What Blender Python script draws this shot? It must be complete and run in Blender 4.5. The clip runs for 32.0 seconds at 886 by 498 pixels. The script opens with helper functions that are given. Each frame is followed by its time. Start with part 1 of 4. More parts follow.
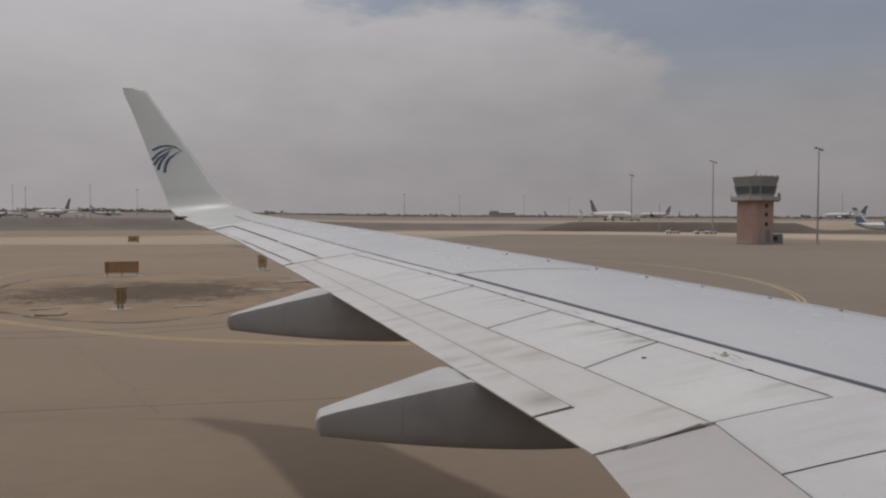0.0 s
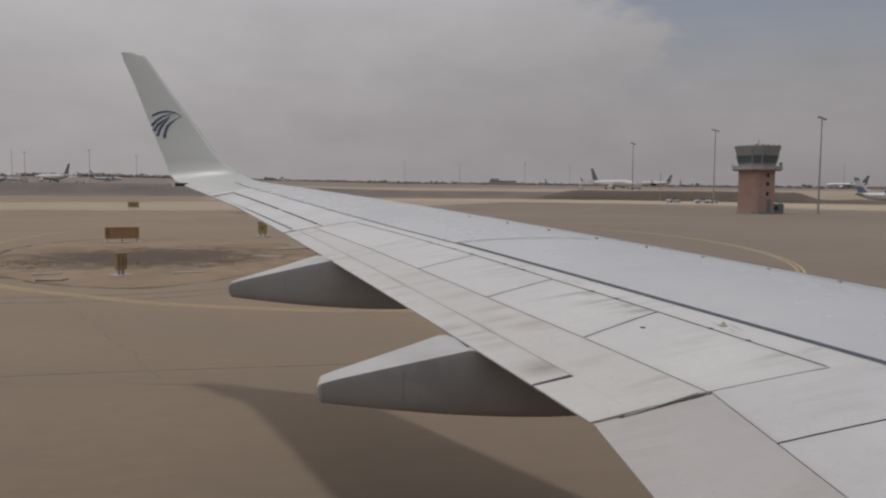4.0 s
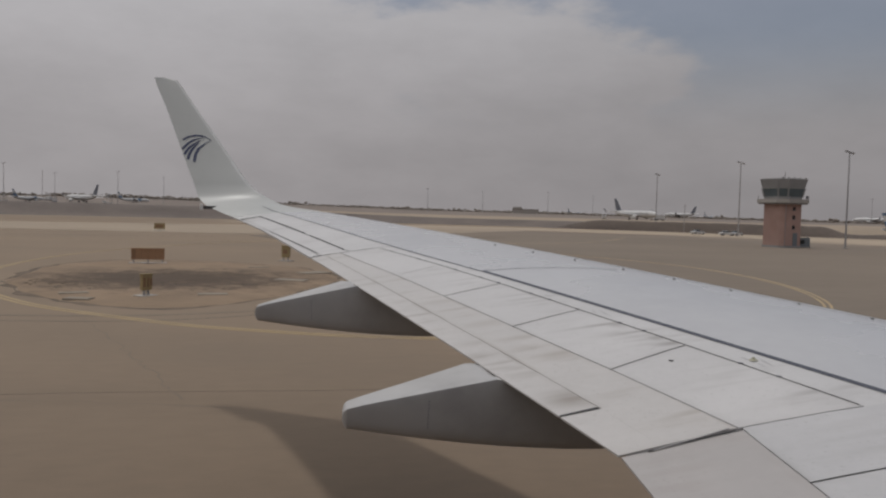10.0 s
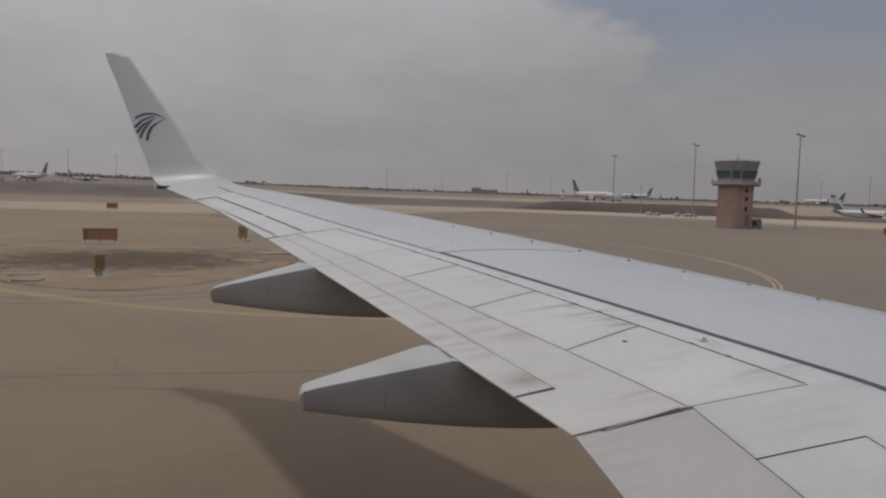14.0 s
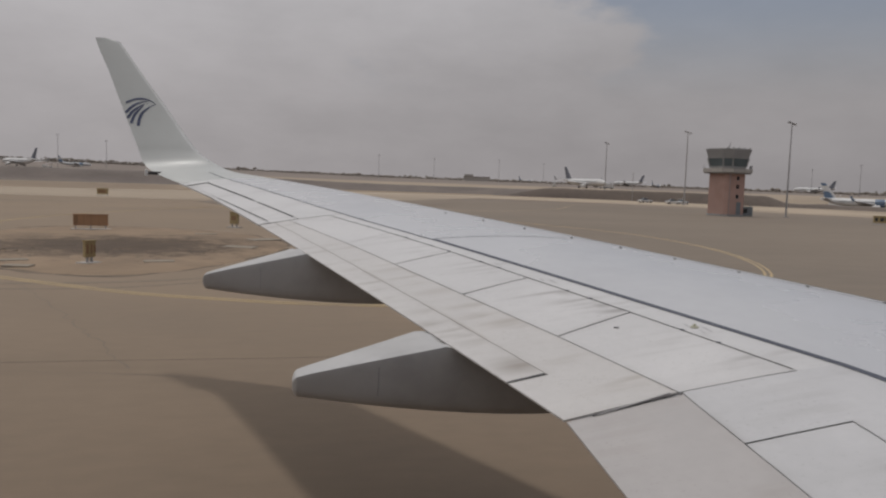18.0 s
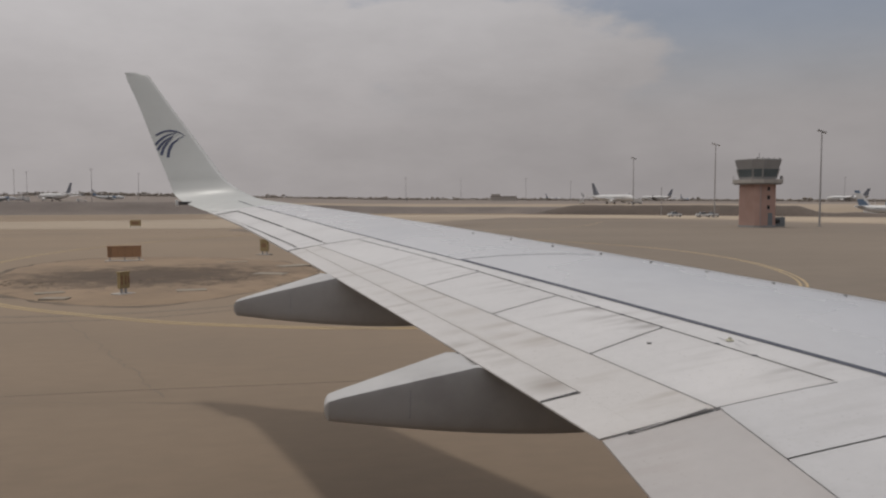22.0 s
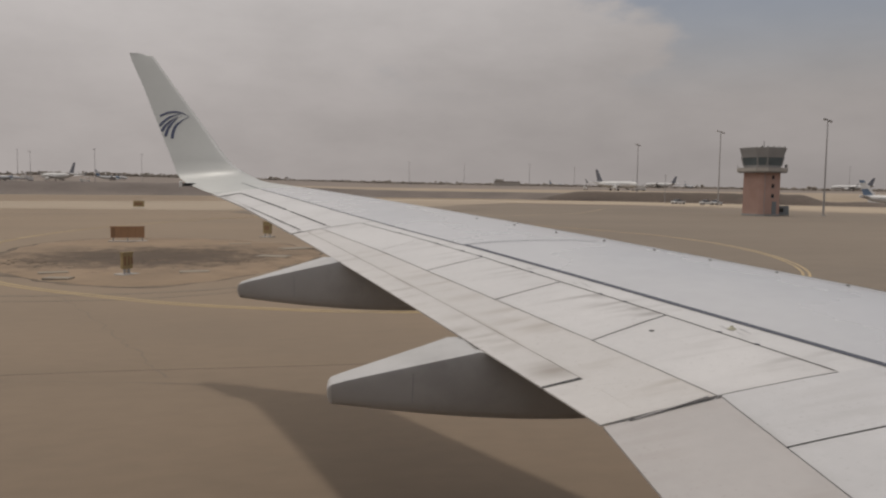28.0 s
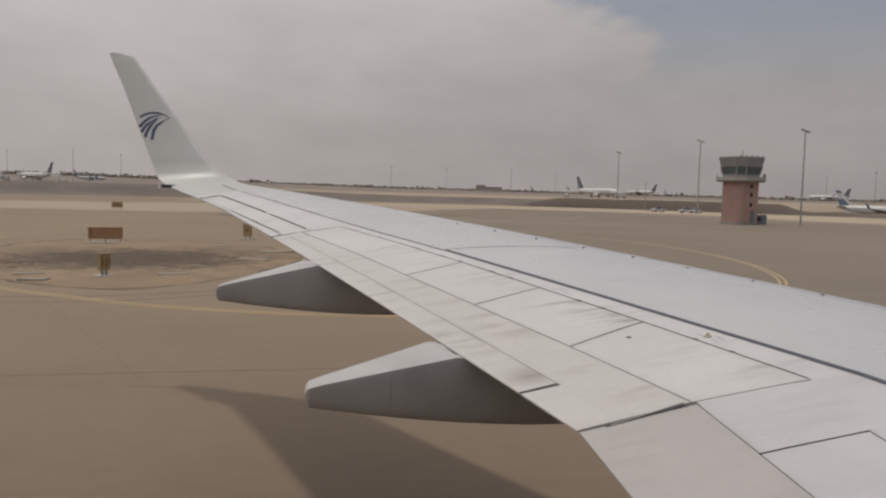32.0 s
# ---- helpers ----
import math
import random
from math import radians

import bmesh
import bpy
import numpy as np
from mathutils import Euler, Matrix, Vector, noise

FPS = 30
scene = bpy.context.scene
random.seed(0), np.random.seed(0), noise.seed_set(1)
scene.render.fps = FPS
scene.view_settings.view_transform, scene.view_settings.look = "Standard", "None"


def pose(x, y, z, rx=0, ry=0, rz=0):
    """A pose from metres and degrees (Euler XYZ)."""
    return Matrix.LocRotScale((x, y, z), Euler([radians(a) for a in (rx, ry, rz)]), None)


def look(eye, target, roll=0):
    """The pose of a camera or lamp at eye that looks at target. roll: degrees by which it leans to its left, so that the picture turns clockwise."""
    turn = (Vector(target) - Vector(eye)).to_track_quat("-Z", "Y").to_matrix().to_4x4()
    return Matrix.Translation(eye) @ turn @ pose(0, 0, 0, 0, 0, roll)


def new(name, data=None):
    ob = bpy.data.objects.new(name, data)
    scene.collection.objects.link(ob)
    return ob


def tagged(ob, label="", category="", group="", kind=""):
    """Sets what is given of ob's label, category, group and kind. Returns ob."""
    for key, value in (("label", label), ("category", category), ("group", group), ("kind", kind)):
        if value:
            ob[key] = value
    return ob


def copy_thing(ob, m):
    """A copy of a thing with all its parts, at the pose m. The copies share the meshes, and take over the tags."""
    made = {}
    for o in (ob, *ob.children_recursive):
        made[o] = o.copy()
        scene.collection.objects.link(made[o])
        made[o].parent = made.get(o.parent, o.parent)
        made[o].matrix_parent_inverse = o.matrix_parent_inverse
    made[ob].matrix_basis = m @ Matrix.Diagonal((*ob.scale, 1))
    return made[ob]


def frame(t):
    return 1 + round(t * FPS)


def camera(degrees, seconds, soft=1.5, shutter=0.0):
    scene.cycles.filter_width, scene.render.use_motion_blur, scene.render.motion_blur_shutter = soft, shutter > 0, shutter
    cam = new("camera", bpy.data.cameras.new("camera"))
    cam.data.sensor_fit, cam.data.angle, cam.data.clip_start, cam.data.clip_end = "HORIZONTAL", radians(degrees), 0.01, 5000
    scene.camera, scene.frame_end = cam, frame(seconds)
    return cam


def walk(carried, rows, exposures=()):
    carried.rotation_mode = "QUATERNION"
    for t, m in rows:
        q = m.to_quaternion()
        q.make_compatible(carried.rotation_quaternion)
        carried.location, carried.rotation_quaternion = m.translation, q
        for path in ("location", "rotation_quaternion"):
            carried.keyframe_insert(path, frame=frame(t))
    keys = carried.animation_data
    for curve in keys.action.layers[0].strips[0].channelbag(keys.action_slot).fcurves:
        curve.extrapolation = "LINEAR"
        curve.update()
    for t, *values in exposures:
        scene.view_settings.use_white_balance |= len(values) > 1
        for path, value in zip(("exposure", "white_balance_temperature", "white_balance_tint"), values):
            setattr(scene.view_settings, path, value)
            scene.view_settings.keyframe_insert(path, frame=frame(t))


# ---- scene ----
cam = camera(58.9, 32.0, soft=2.25)
# seconds, place in metres, yaw, pitch and lean in degrees
PATH = [
    (0.0, 0.055, 1.594, 3.981, -9.33, -2.15, 0.09),
    (0.5, 0.046, 1.593, 3.982, -9.02, -2.49, -0.01),
    (1.0, 0.059, 1.595, 3.975, -8.65, -1.95, 0.29),
    (1.5, 0.044, 1.602, 3.981, -8.68, -2.26, 0.06),
    (2.0, 0.047, 1.593, 3.982, -8.57, -2.29, -0.26),
    (2.5, 0.057, 1.590, 3.980, -8.57, -2.55, 0.30),
    (3.0, 0.041, 1.584, 3.995, -9.03, -3.40, 0.25),
    (3.5, 0.050, 1.587, 3.991, -9.27, -3.96, 0.46),
    (5.5, 0.018, 1.566, 4.001, -9.46, -5.72, 0.19),
    (6.0, 0.009, 1.569, 3.999, -8.64, -5.07, -0.00),
    (6.5, 0.014, 1.575, 4.001, -8.13, -4.21, 0.27),
    (7.0, 0.019, 1.580, 4.005, -7.06, -3.73, 0.03),
    (7.5, -0.002, 1.563, 4.009, -6.46, -2.78, 0.26),
    (8.0, 0.009, 1.590, 3.990, -6.13, -2.24, 0.74),
    (8.5, 0.019, 1.588, 3.995, -6.10, -1.62, 0.75),
    (9.0, -0.010, 1.544, 4.024, -6.34, -1.79, 0.88),
    (9.5, 0.020, 1.581, 3.997, -6.91, -2.53, 1.29),
    (10.0, 0.000, 1.578, 3.998, -7.72, -2.57, 1.52),
    (10.5, 0.006, 1.574, 3.995, -8.27, -2.96, 2.22),
    (11.0, -0.008, 1.556, 4.001, -8.85, -3.42, 2.07),
    (11.5, 0.007, 1.569, 4.014, -9.02, -3.77, 2.02),
    (12.0, 0.020, 1.573, 4.003, -9.11, -3.82, 2.24),
    (12.5, 0.004, 1.563, 4.016, -9.20, -3.86, 1.70),
    (13.0, 0.001, 1.563, 4.009, -9.40, -3.66, 1.90),
    (13.5, 0.023, 1.565, 4.011, -9.68, -3.64, 1.79),
    (14.0, 0.012, 1.573, 4.011, -10.74, -3.92, 1.74),
    (14.5, 0.013, 1.561, 4.003, -11.28, -3.98, 1.89),
    (16.5, 0.002, 1.559, 4.017, -11.17, -4.96, 2.17),
    (17.0, 0.008, 1.561, 4.009, -11.25, -5.10, 2.16),
    (17.5, 0.004, 1.557, 4.015, -11.39, -5.17, 1.97),
    (18.0, 0.003, 1.557, 4.010, -11.36, -4.86, 1.94),
    (18.5, 0.011, 1.570, 4.016, -11.48, -5.37, 1.51),
    (19.0, 0.013, 1.557, 4.011, -10.90, -4.79, 0.95),
    (19.5, 0.019, 1.568, 4.008, -10.51, -3.92, 0.91),
    (20.0, 0.008, 1.563, 4.000, -9.90, -3.03, 0.73),
    (20.5, -0.000, 1.564, 4.004, -9.37, -2.99, 0.31),
    (21.0, 0.009, 1.568, 3.994, -9.38, -2.99, 0.22),
    (21.5, 0.001, 1.565, 4.009, -9.08, -2.63, -0.02),
    (22.0, 0.014, 1.570, 4.004, -9.22, -3.36, -0.01),
    (22.5, 0.004, 1.559, 4.003, -9.37, -3.23, -0.36),
    (23.0, 0.000, 1.564, 4.004, -9.34, -3.20, 0.09),
    (23.5, 0.011, 1.570, 3.998, -9.29, -3.17, 0.05),
    (24.0, 0.010, 1.568, 3.998, -9.31, -3.50, 0.08),
    (24.5, -0.001, 1.560, 4.016, -9.53, -3.95, 0.31),
    (25.0, 0.002, 1.564, 4.010, -9.38, -4.40, 0.32),
    (25.5, -0.002, 1.559, 4.013, -9.38, -4.78, 0.18),
    (27.5, 0.005, 1.562, 4.005, -9.42, -4.49, 0.38),
    (28.0, 0.003, 1.563, 4.008, -9.04, -4.49, 0.71),
    (28.5, 0.002, 1.570, 4.000, -8.32, -4.02, 0.75),
    (29.0, 0.014, 1.567, 4.006, -7.45, -3.68, 0.36),
    (29.5, 0.012, 1.573, 4.009, -7.22, -3.49, 0.71),
    (30.0, 0.024, 1.572, 3.998, -8.48, -3.59, 1.67),
    (30.5, -0.001, 1.557, 3.999, -9.64, -4.01, 2.43),
    (31.0, 0.014, 1.561, 4.003, -9.92, -3.97, 1.85),
    (31.5, 0.013, 1.562, 4.006, -10.26, -4.13, 1.97),
    (32.0, 0.011, 1.551, 4.010, -10.42, -4.11, 1.46),
]
walk(cam, [(t, pose(x, y, z, 90 + p, 0, w) @ pose(0, 0, 0, 0, 0, r)) for t, x, y, z, w, p, r in PATH],
     exposures=[(0.0, -0.09, 6250, 10), (7.0, -0.05, 6250, 10), (8.5, -0.09, 6250, 10), (11.0, -0.19, 6200, 10), (14.0, -0.19, 6150, 10), (17.0, -0.08, 6200, 10), (19.0, 0.0, 6300, 10), (23.0, 0.02, 6400, 10), (28.0, 0.05, 6600, 10), (29.0, 0.05, 6600, 10), (32.0, 0.10, 6550, 10)])
# x: the way the aircraft faces, y: out over its left wing, z: up from the taxiway.

# ---- light ----
SUN_TO = Vector((-0.18, 0.02, 1.0)).normalized()
sun = new("sun", bpy.data.lights.new("sun", "SUN"))
sun.data.energy, sun.data.angle, sun.data.color = 1.5, radians(3.5), (1.0, 0.94, 0.86)
sun.matrix_world = look(SUN_TO * 100, (0, 0, 0))
world = bpy.data.worlds.new("sky")
scene.world = world
world.use_nodes = True


def link(tree, a, b):
    tree.links.new(a, b)


def sky_nodes():
    t = world.node_tree
    n = t.nodes
    n.clear()
    out, bg = n.new("ShaderNodeOutputWorld"), n.new("ShaderNodeBackground")
    sky = n.new("ShaderNodeTexSky")
    sky.sky_type, sky.sun_disc = "NISHITA", False
    sky.sun_elevation = math.asin(SUN_TO.z)
    sky.sun_rotation = math.atan2(SUN_TO.x, SUN_TO.y)
    sky.dust_density, sky.air_density = 4.0, 1.0
    gain = n.new("ShaderNodeVectorMath")
    gain.operation = "SCALE"
    gain.inputs["Scale"].default_value = 0.075
    link(t, sky.outputs[0], gain.inputs[0])
    co = n.new("ShaderNodeTexCoord")
    sep = n.new("ShaderNodeSeparateXYZ")
    link(t, co.outputs["Generated"], sep.inputs[0])
    flat = n.new("ShaderNodeMapping")
    flat.inputs["Scale"].default_value = (1.0, 1.0, 2.4)
    flat.inputs["Location"].default_value = (0.24, 0.1, 0.2)
    link(t, co.outputs["Generated"], flat.inputs[0])
    big = n.new("ShaderNodeTexNoise")
    big.inputs["Scale"].default_value, big.inputs["Detail"].default_value, big.inputs["Roughness"].default_value = 3.0, 8.0, 0.56
    link(t, flat.outputs[0], big.inputs["Vector"])
    ramp = n.new("ShaderNodeMapRange")
    ramp.inputs["From Min"].default_value, ramp.inputs["From Max"].default_value = 0.33, 0.45
    ramp.interpolation_type = "SMOOTHSTEP"
    drift = n.new("ShaderNodeMath")
    drift.operation = "MULTIPLY_ADD"
    drift.inputs[1].default_value = -0.40
    link(t, sep.outputs["X"], drift.inputs[0])
    link(t, big.outputs[0], drift.inputs[2])
    link(t, drift.outputs[0], ramp.inputs["Value"])
    # thick haze near the horizon: the gaps open only higher up
    up = n.new("ShaderNodeMapRange")
    up.inputs["From Min"].default_value, up.inputs["From Max"].default_value = 0.09, 0.23
    up.interpolation_type = "SMOOTHSTEP"
    link(t, sep.outputs["Z"], up.inputs["Value"])
    inv = n.new("ShaderNodeMath")
    inv.operation = "SUBTRACT"
    inv.inputs[0].default_value = 1.0
    link(t, ramp.outputs[0], inv.inputs[1])
    gap = n.new("ShaderNodeMath")
    gap.operation = "MULTIPLY"
    link(t, inv.outputs[0], gap.inputs[0])
    link(t, up.outputs[0], gap.inputs[1])
    half = n.new("ShaderNodeMath")
    half.operation = "MULTIPLY"
    half.inputs[1].default_value = 0.58
    link(t, gap.outputs[0], half.inputs[0])
    # cloud and haze colour, paler upwards
    lift = n.new("ShaderNodeMapRange")
    lift.inputs["From Min"].default_value, lift.inputs["From Max"].default_value = 0.0, 0.6
    lift.interpolation_type = "SMOOTHSTEP"
    link(t, sep.outputs["Z"], lift.inputs["Value"])
    haze = n.new("ShaderNodeMix")
    haze.data_type = "RGBA"
    haze.inputs["A"].default_value = (0.380, 0.349, 0.340, 1)
    haze.inputs["B"].default_value = (0.735, 0.72, 0.722, 1)
    link(t, lift.outputs[0], haze.inputs["Factor"])
    fine = n.new("ShaderNodeTexNoise")
    fine.inputs["Scale"].default_value, fine.inputs["Detail"].default_value, fine.inputs["Roughness"].default_value = 4.2, 6.0, 0.6
    link(t, flat.outputs[0], fine.inputs["Vector"])
    vary = n.new("ShaderNodeMapRange")
    vary.inputs["From Min"].default_value, vary.inputs["From Max"].default_value = 0.3, 0.7
    vary.inputs["To Min"].default_value, vary.inputs["To Max"].default_value = 0.91, 1.09
    link(t, fine.outputs[0], vary.inputs["Value"])
    shade = n.new("ShaderNodeVectorMath")
    shade.operation = "SCALE"
    link(t, haze.outputs["Result"], shade.inputs[0])
    link(t, vary.outputs[0], shade.inputs["Scale"])
    mix = n.new("ShaderNodeMix")
    mix.data_type = "RGBA"
    link(t, half.outputs[0], mix.inputs["Factor"])
    side = n.new("ShaderNodeMapRange")
    side.inputs["From Min"].default_value, side.inputs["From Max"].default_value = -0.5, 0.75
    side.inputs["To Min"].default_value, side.inputs["To Max"].default_value = 1.03, 0.74
    link(t, sep.outputs["X"], side.inputs["Value"])
    thin = n.new("ShaderNodeVectorMath")
    thin.operation = "SCALE"
    link(t, shade.outputs[0], thin.inputs[0])
    link(t, side.outputs[0], thin.inputs["Scale"])
    link(t, thin.outputs[0], mix.inputs["A"])
    link(t, gain.outputs[0], mix.inputs["B"])
    link(t, mix.outputs["Result"], bg.inputs["Color"])
    bg.inputs["Strength"].default_value = 1.0
    link(t, bg.outputs[0], out.inputs[0])


sky_nodes()


# ---- materials ----
def material(name, colour, rough=0.6, metal=0.0, vary=0.12, scale=3.0, fine=40.0, bump=0.0, stretch=(1, 1, 1), stain=None, stain_amount=0.0, stain_scale=0.6, spec=0.5):
    """Colour with two scales of variation, optional stains of a second colour, and fine relief. Object coordinates, in metres."""
    m = bpy.data.materials.new(name)
    m.use_nodes = True
    t = m.node_tree
    n = t.nodes
    b = n["Principled BSDF"]
    b.inputs["Metallic"].default_value = metal
    b.inputs["Specular IOR Level"].default_value = spec
    co = n.new("ShaderNodeTexCoord")
    mp = n.new("ShaderNodeMapping")
    mp.inputs["Scale"].default_value = stretch
    link(t, co.outputs["Object"], mp.inputs[0])
    a = n.new("ShaderNodeTexNoise")
    a.inputs["Scale"].default_value, a.inputs["Detail"].default_value = scale, 6.0
    f_ = n.new("ShaderNodeTexNoise")
    f_.inputs["Scale"].default_value, f_.inputs["Detail"].default_value = fine, 3.0
    link(t, mp.outputs[0], a.inputs["Vector"])
    link(t, mp.outputs[0], f_.inputs["Vector"])
    add = n.new("ShaderNodeMath")
    add.operation = "MULTIPLY_ADD"
    add.inputs[1].default_value = 0.45
    link(t, f_.outputs[0], add.inputs[0])
    link(t, a.outputs[0], add.inputs[2])
    mr = n.new("ShaderNodeMapRange")
    mr.inputs["From Min"].default_value, mr.inputs["From Max"].default_value = 0.42, 1.02
    mr.inputs["To Min"].default_value, mr.inputs["To Max"].default_value = 1 - vary, 1 + vary
    link(t, add.outputs[0], mr.inputs["Value"])
    sc = n.new("ShaderNodeVectorMath")
    sc.operation = "SCALE"
    sc.inputs[0].default_value = colour
    link(t, mr.outputs[0], sc.inputs["Scale"])
    last = sc.outputs[0]
    if stain:
        s = n.new("ShaderNodeTexNoise")
        s.inputs["Scale"].default_value, s.inputs["Detail"].default_value, s.inputs["Roughness"].default_value = stain_scale, 5.0, 0.6
        link(t, mp.outputs[0], s.inputs["Vector"])
        r2 = n.new("ShaderNodeMapRange")
        r2.inputs["From Min"].default_value, r2.inputs["From Max"].default_value = 0.5, 0.72
        r2.inputs["To Max"].default_value = stain_amount
        link(t, s.outputs[0], r2.inputs["Value"])
        mx = n.new("ShaderNodeMix")
        mx.data_type = "RGBA"
        mx.inputs["B"].default_value = (*stain, 1)
        link(t, last, mx.inputs["A"])
        link(t, r2.outputs[0], mx.inputs["Factor"])
        last = mx.outputs["Result"]
    link(t, last, b.inputs["Base Color"])
    rr = n.new("ShaderNodeMapRange")
    rr.inputs["To Min"].default_value, rr.inputs["To Max"].default_value = max(0.05, rough - 0.08), min(1.0, rough + 0.08)
    link(t, a.outputs[0], rr.inputs["Value"])
    link(t, rr.outputs[0], b.inputs["Roughness"])
    if bump:
        bp = n.new("ShaderNodeBump")
        bp.inputs["Strength"].default_value, bp.inputs["Distance"].default_value = 0.6, bump
        link(t, f_.outputs[0], bp.inputs["Height"])
        link(t, bp.outputs[0], b.inputs["Normal"])
    return m


def wing_material(name, colour, grime, amount, streaks=()):
    """Wing paint with airflow streaks and grime that gathers along the front joint and the ends of each panel (UV in metres)."""
    m = material(name, colour, 0.36, vary=0.075, scale=1.3, fine=14, stain=tuple(c * .86 for c in colour), stain_amount=0.35, stain_scale=0.9)
    t = m.node_tree
    n = t.nodes
    b = n["Principled BSDF"]
    base = b.inputs["Base Color"].links[0].from_socket
    uv = n.new("ShaderNodeUVMap")
    uv.uv_map = "UVMap"
    sep = n.new("ShaderNodeSeparateXYZ")
    link(t, uv.outputs[0], sep.inputs[0])
    mp = n.new("ShaderNodeMapping")
    mp.inputs["Scale"].default_value = (1.3, 8.5, 1.0)
    link(t, uv.outputs[0], mp.inputs[0])
    st = n.new("ShaderNodeTexNoise")
    st.inputs["Scale"].default_value, st.inputs["Detail"].default_value, st.inputs["Roughness"].default_value = 1.0, 3.0, 0.5
    link(t, mp.outputs[0], st.inputs["Vector"])
    patch = n.new("ShaderNodeTexNoise")
    patch.inputs["Scale"].default_value, patch.inputs["Detail"].default_value = 1.1, 3.0
    link(t, uv.outputs[0], patch.inputs["Vector"])

    def ranged(src, a, z, lo, hi):
        r = n.new("ShaderNodeMapRange")
        r.interpolation_type = "SMOOTHSTEP"
        for key, v in zip(("From Min", "From Max", "To Min", "To Max"), (a, z, lo, hi)):
            r.inputs[key].default_value = v
        link(t, src, r.inputs["Value"])
        return r.outputs[0]

    def times(a, c):
        k = n.new("ShaderNodeMath")
        k.operation = "MULTIPLY"
        link(t, a, k.inputs[0])
        if isinstance(c, float):
            k.inputs[1].default_value = c
        else:
            link(t, c, k.inputs[1])
        return k.outputs[0]

    def most(a, c):
        k = n.new("ShaderNodeMath")
        k.operation = "MAXIMUM"
        link(t, a, k.inputs[0])
        link(t, c, k.inputs[1])
        return k.outputs[0]

    streak = ranged(st.outputs[0], 0.44, 0.74, 0.0, 1.0)
    place = ranged(patch.outputs[0], 0.42, 0.62, 0.0, 1.0)
    front = times(ranged(sep.outputs["X"], 0.0, 0.55, 0.85, 0.0), times(streak, place))
    rim_uv = n.new("ShaderNodeUVMap")
    rim_uv.uv_map = "Rim"
    rim_sep = n.new("ShaderNodeSeparateXYZ")
    link(t, rim_uv.outputs[0], rim_sep.inputs[0])
    rim = times(ranged(rim_sep.outputs["X"], 0.0, 0.045, 0.7, 0.0), ranged(patch.outputs[0], 0.47, 0.66, 0.04, 0.9))
    rear = times(streak, times(place, 0.30))
    fleck = n.new("ShaderNodeTexNoise")
    fleck.inputs["Scale"].default_value, fleck.inputs["Detail"].default_value = 38.0, 2.0
    link(t, uv.outputs[0], fleck.inputs["Vector"])
    specks = times(ranged(fleck.outputs[0], 0.60, 0.74, 0.0, 0.55), ranged(patch.outputs[0], 0.36, 0.60, 0.15, 1.0))
    band = times(ranged(rim_sep.outputs["X"], 0.0, 0.075, 0.20, 0.0), ranged(st.outputs[0], 0.35, 0.60, 0.5, 1.0))
    worst = most(most(most(front, rim), rear), most(specks, band))
    # oily streaks that trail back from the hinge fittings
    for y0, half, long_, much in streaks:
        off = n.new("ShaderNodeMath")
        off.operation = "SUBTRACT"
        link(t, sep.outputs["Y"], off.inputs[0])
        off.inputs[1].default_value = y0
        far_ = n.new("ShaderNodeMath")
        far_.operation = "ABSOLUTE"
        link(t, off.outputs[0], far_.inputs[0])
        line = times(ranged(far_.outputs[0], 0.0, half, much, 0.0), ranged(sep.outputs["X"], 0.05, long_, 1.0, 0.0))
        worst = most(worst, times(line, ranged(st.outputs[0], 0.3, 0.6, 0.45, 1.0)))
    f = times(worst, amount)
    mx = n.new("ShaderNodeMix")
    mx.data_type = "RGBA"
    mx.inputs["B"].default_value = (*grime, 1)
    link(t, base, mx.inputs["A"])
    link(t, f, mx.inputs["Factor"])
    link(t, mx.outputs["Result"], b.inputs["Base Color"])
    return m


WING = wing_material("wing_paint", (0.475, 0.461, 0.453), (0.14, 0.122, 0.108), 0.58, ((6.103, .030, .95, .34), (6.378, .030, .6, .28), (7.10, .06, .40, .7), (7.204, .04, .45, .95), (7.455, .05, .75, .95), (7.40, .13, .16, 1.0), (7.02, .12, .15, .9), (6.88, .08, .26, 1.0), (8.294, .05, .6, .6), (8.554, .05, .55, .6), (9.062, .04, .4, .5), (9.346, .04, .5, .5), (5.68, .10, .3, .22)))
PLAIN = wing_material("fixed_wing_paint", (0.475, 0.464, 0.458), (0.17, 0.15, 0.135), 0.45)
FLAP = wing_material("flap_paint", (0.45, 0.43, 0.413), (0.20, 0.158, 0.118), 0.60, ((7.0, .16, .45, .75), (7.45, .10, .5, .55), (7.9, .14, .5, .45), (8.7, .12, .6, .5), (5.75, .12, .4, .25)))
AFTP = wing_material("aft_flap_paint", (0.45, 0.43, 0.413), (0.185, 0.155, 0.125), 0.74, ((6.28, .22, .32, .95), (6.75, .10, .3, .5), (7.5, .12, .3, .35), (8.9, .12, .3, .3)))
# A slightly darker wing paint for the panels by the root.
ROOTP = wing_material("darker_root_paint", (0.430, 0.421, 0.420), (0.17, 0.15, 0.135), 0.50)
FLAPIN = wing_material("worn_flap_paint", (0.360, 0.337, 0.324), (0.22, 0.18, 0.15), 0.55)
SKIN = material("wing_skin_paint", (0.412, 0.410, 0.419), 0.27, vary=0.06, scale=0.8, fine=6, stain=(0.37, 0.365, 0.37), stain_amount=0.3, stain_scale=0.7)
WINGLET = material("winglet_paint", (0.388, 0.392, 0.378), 0.40, vary=0.03, scale=1.0, fine=8)
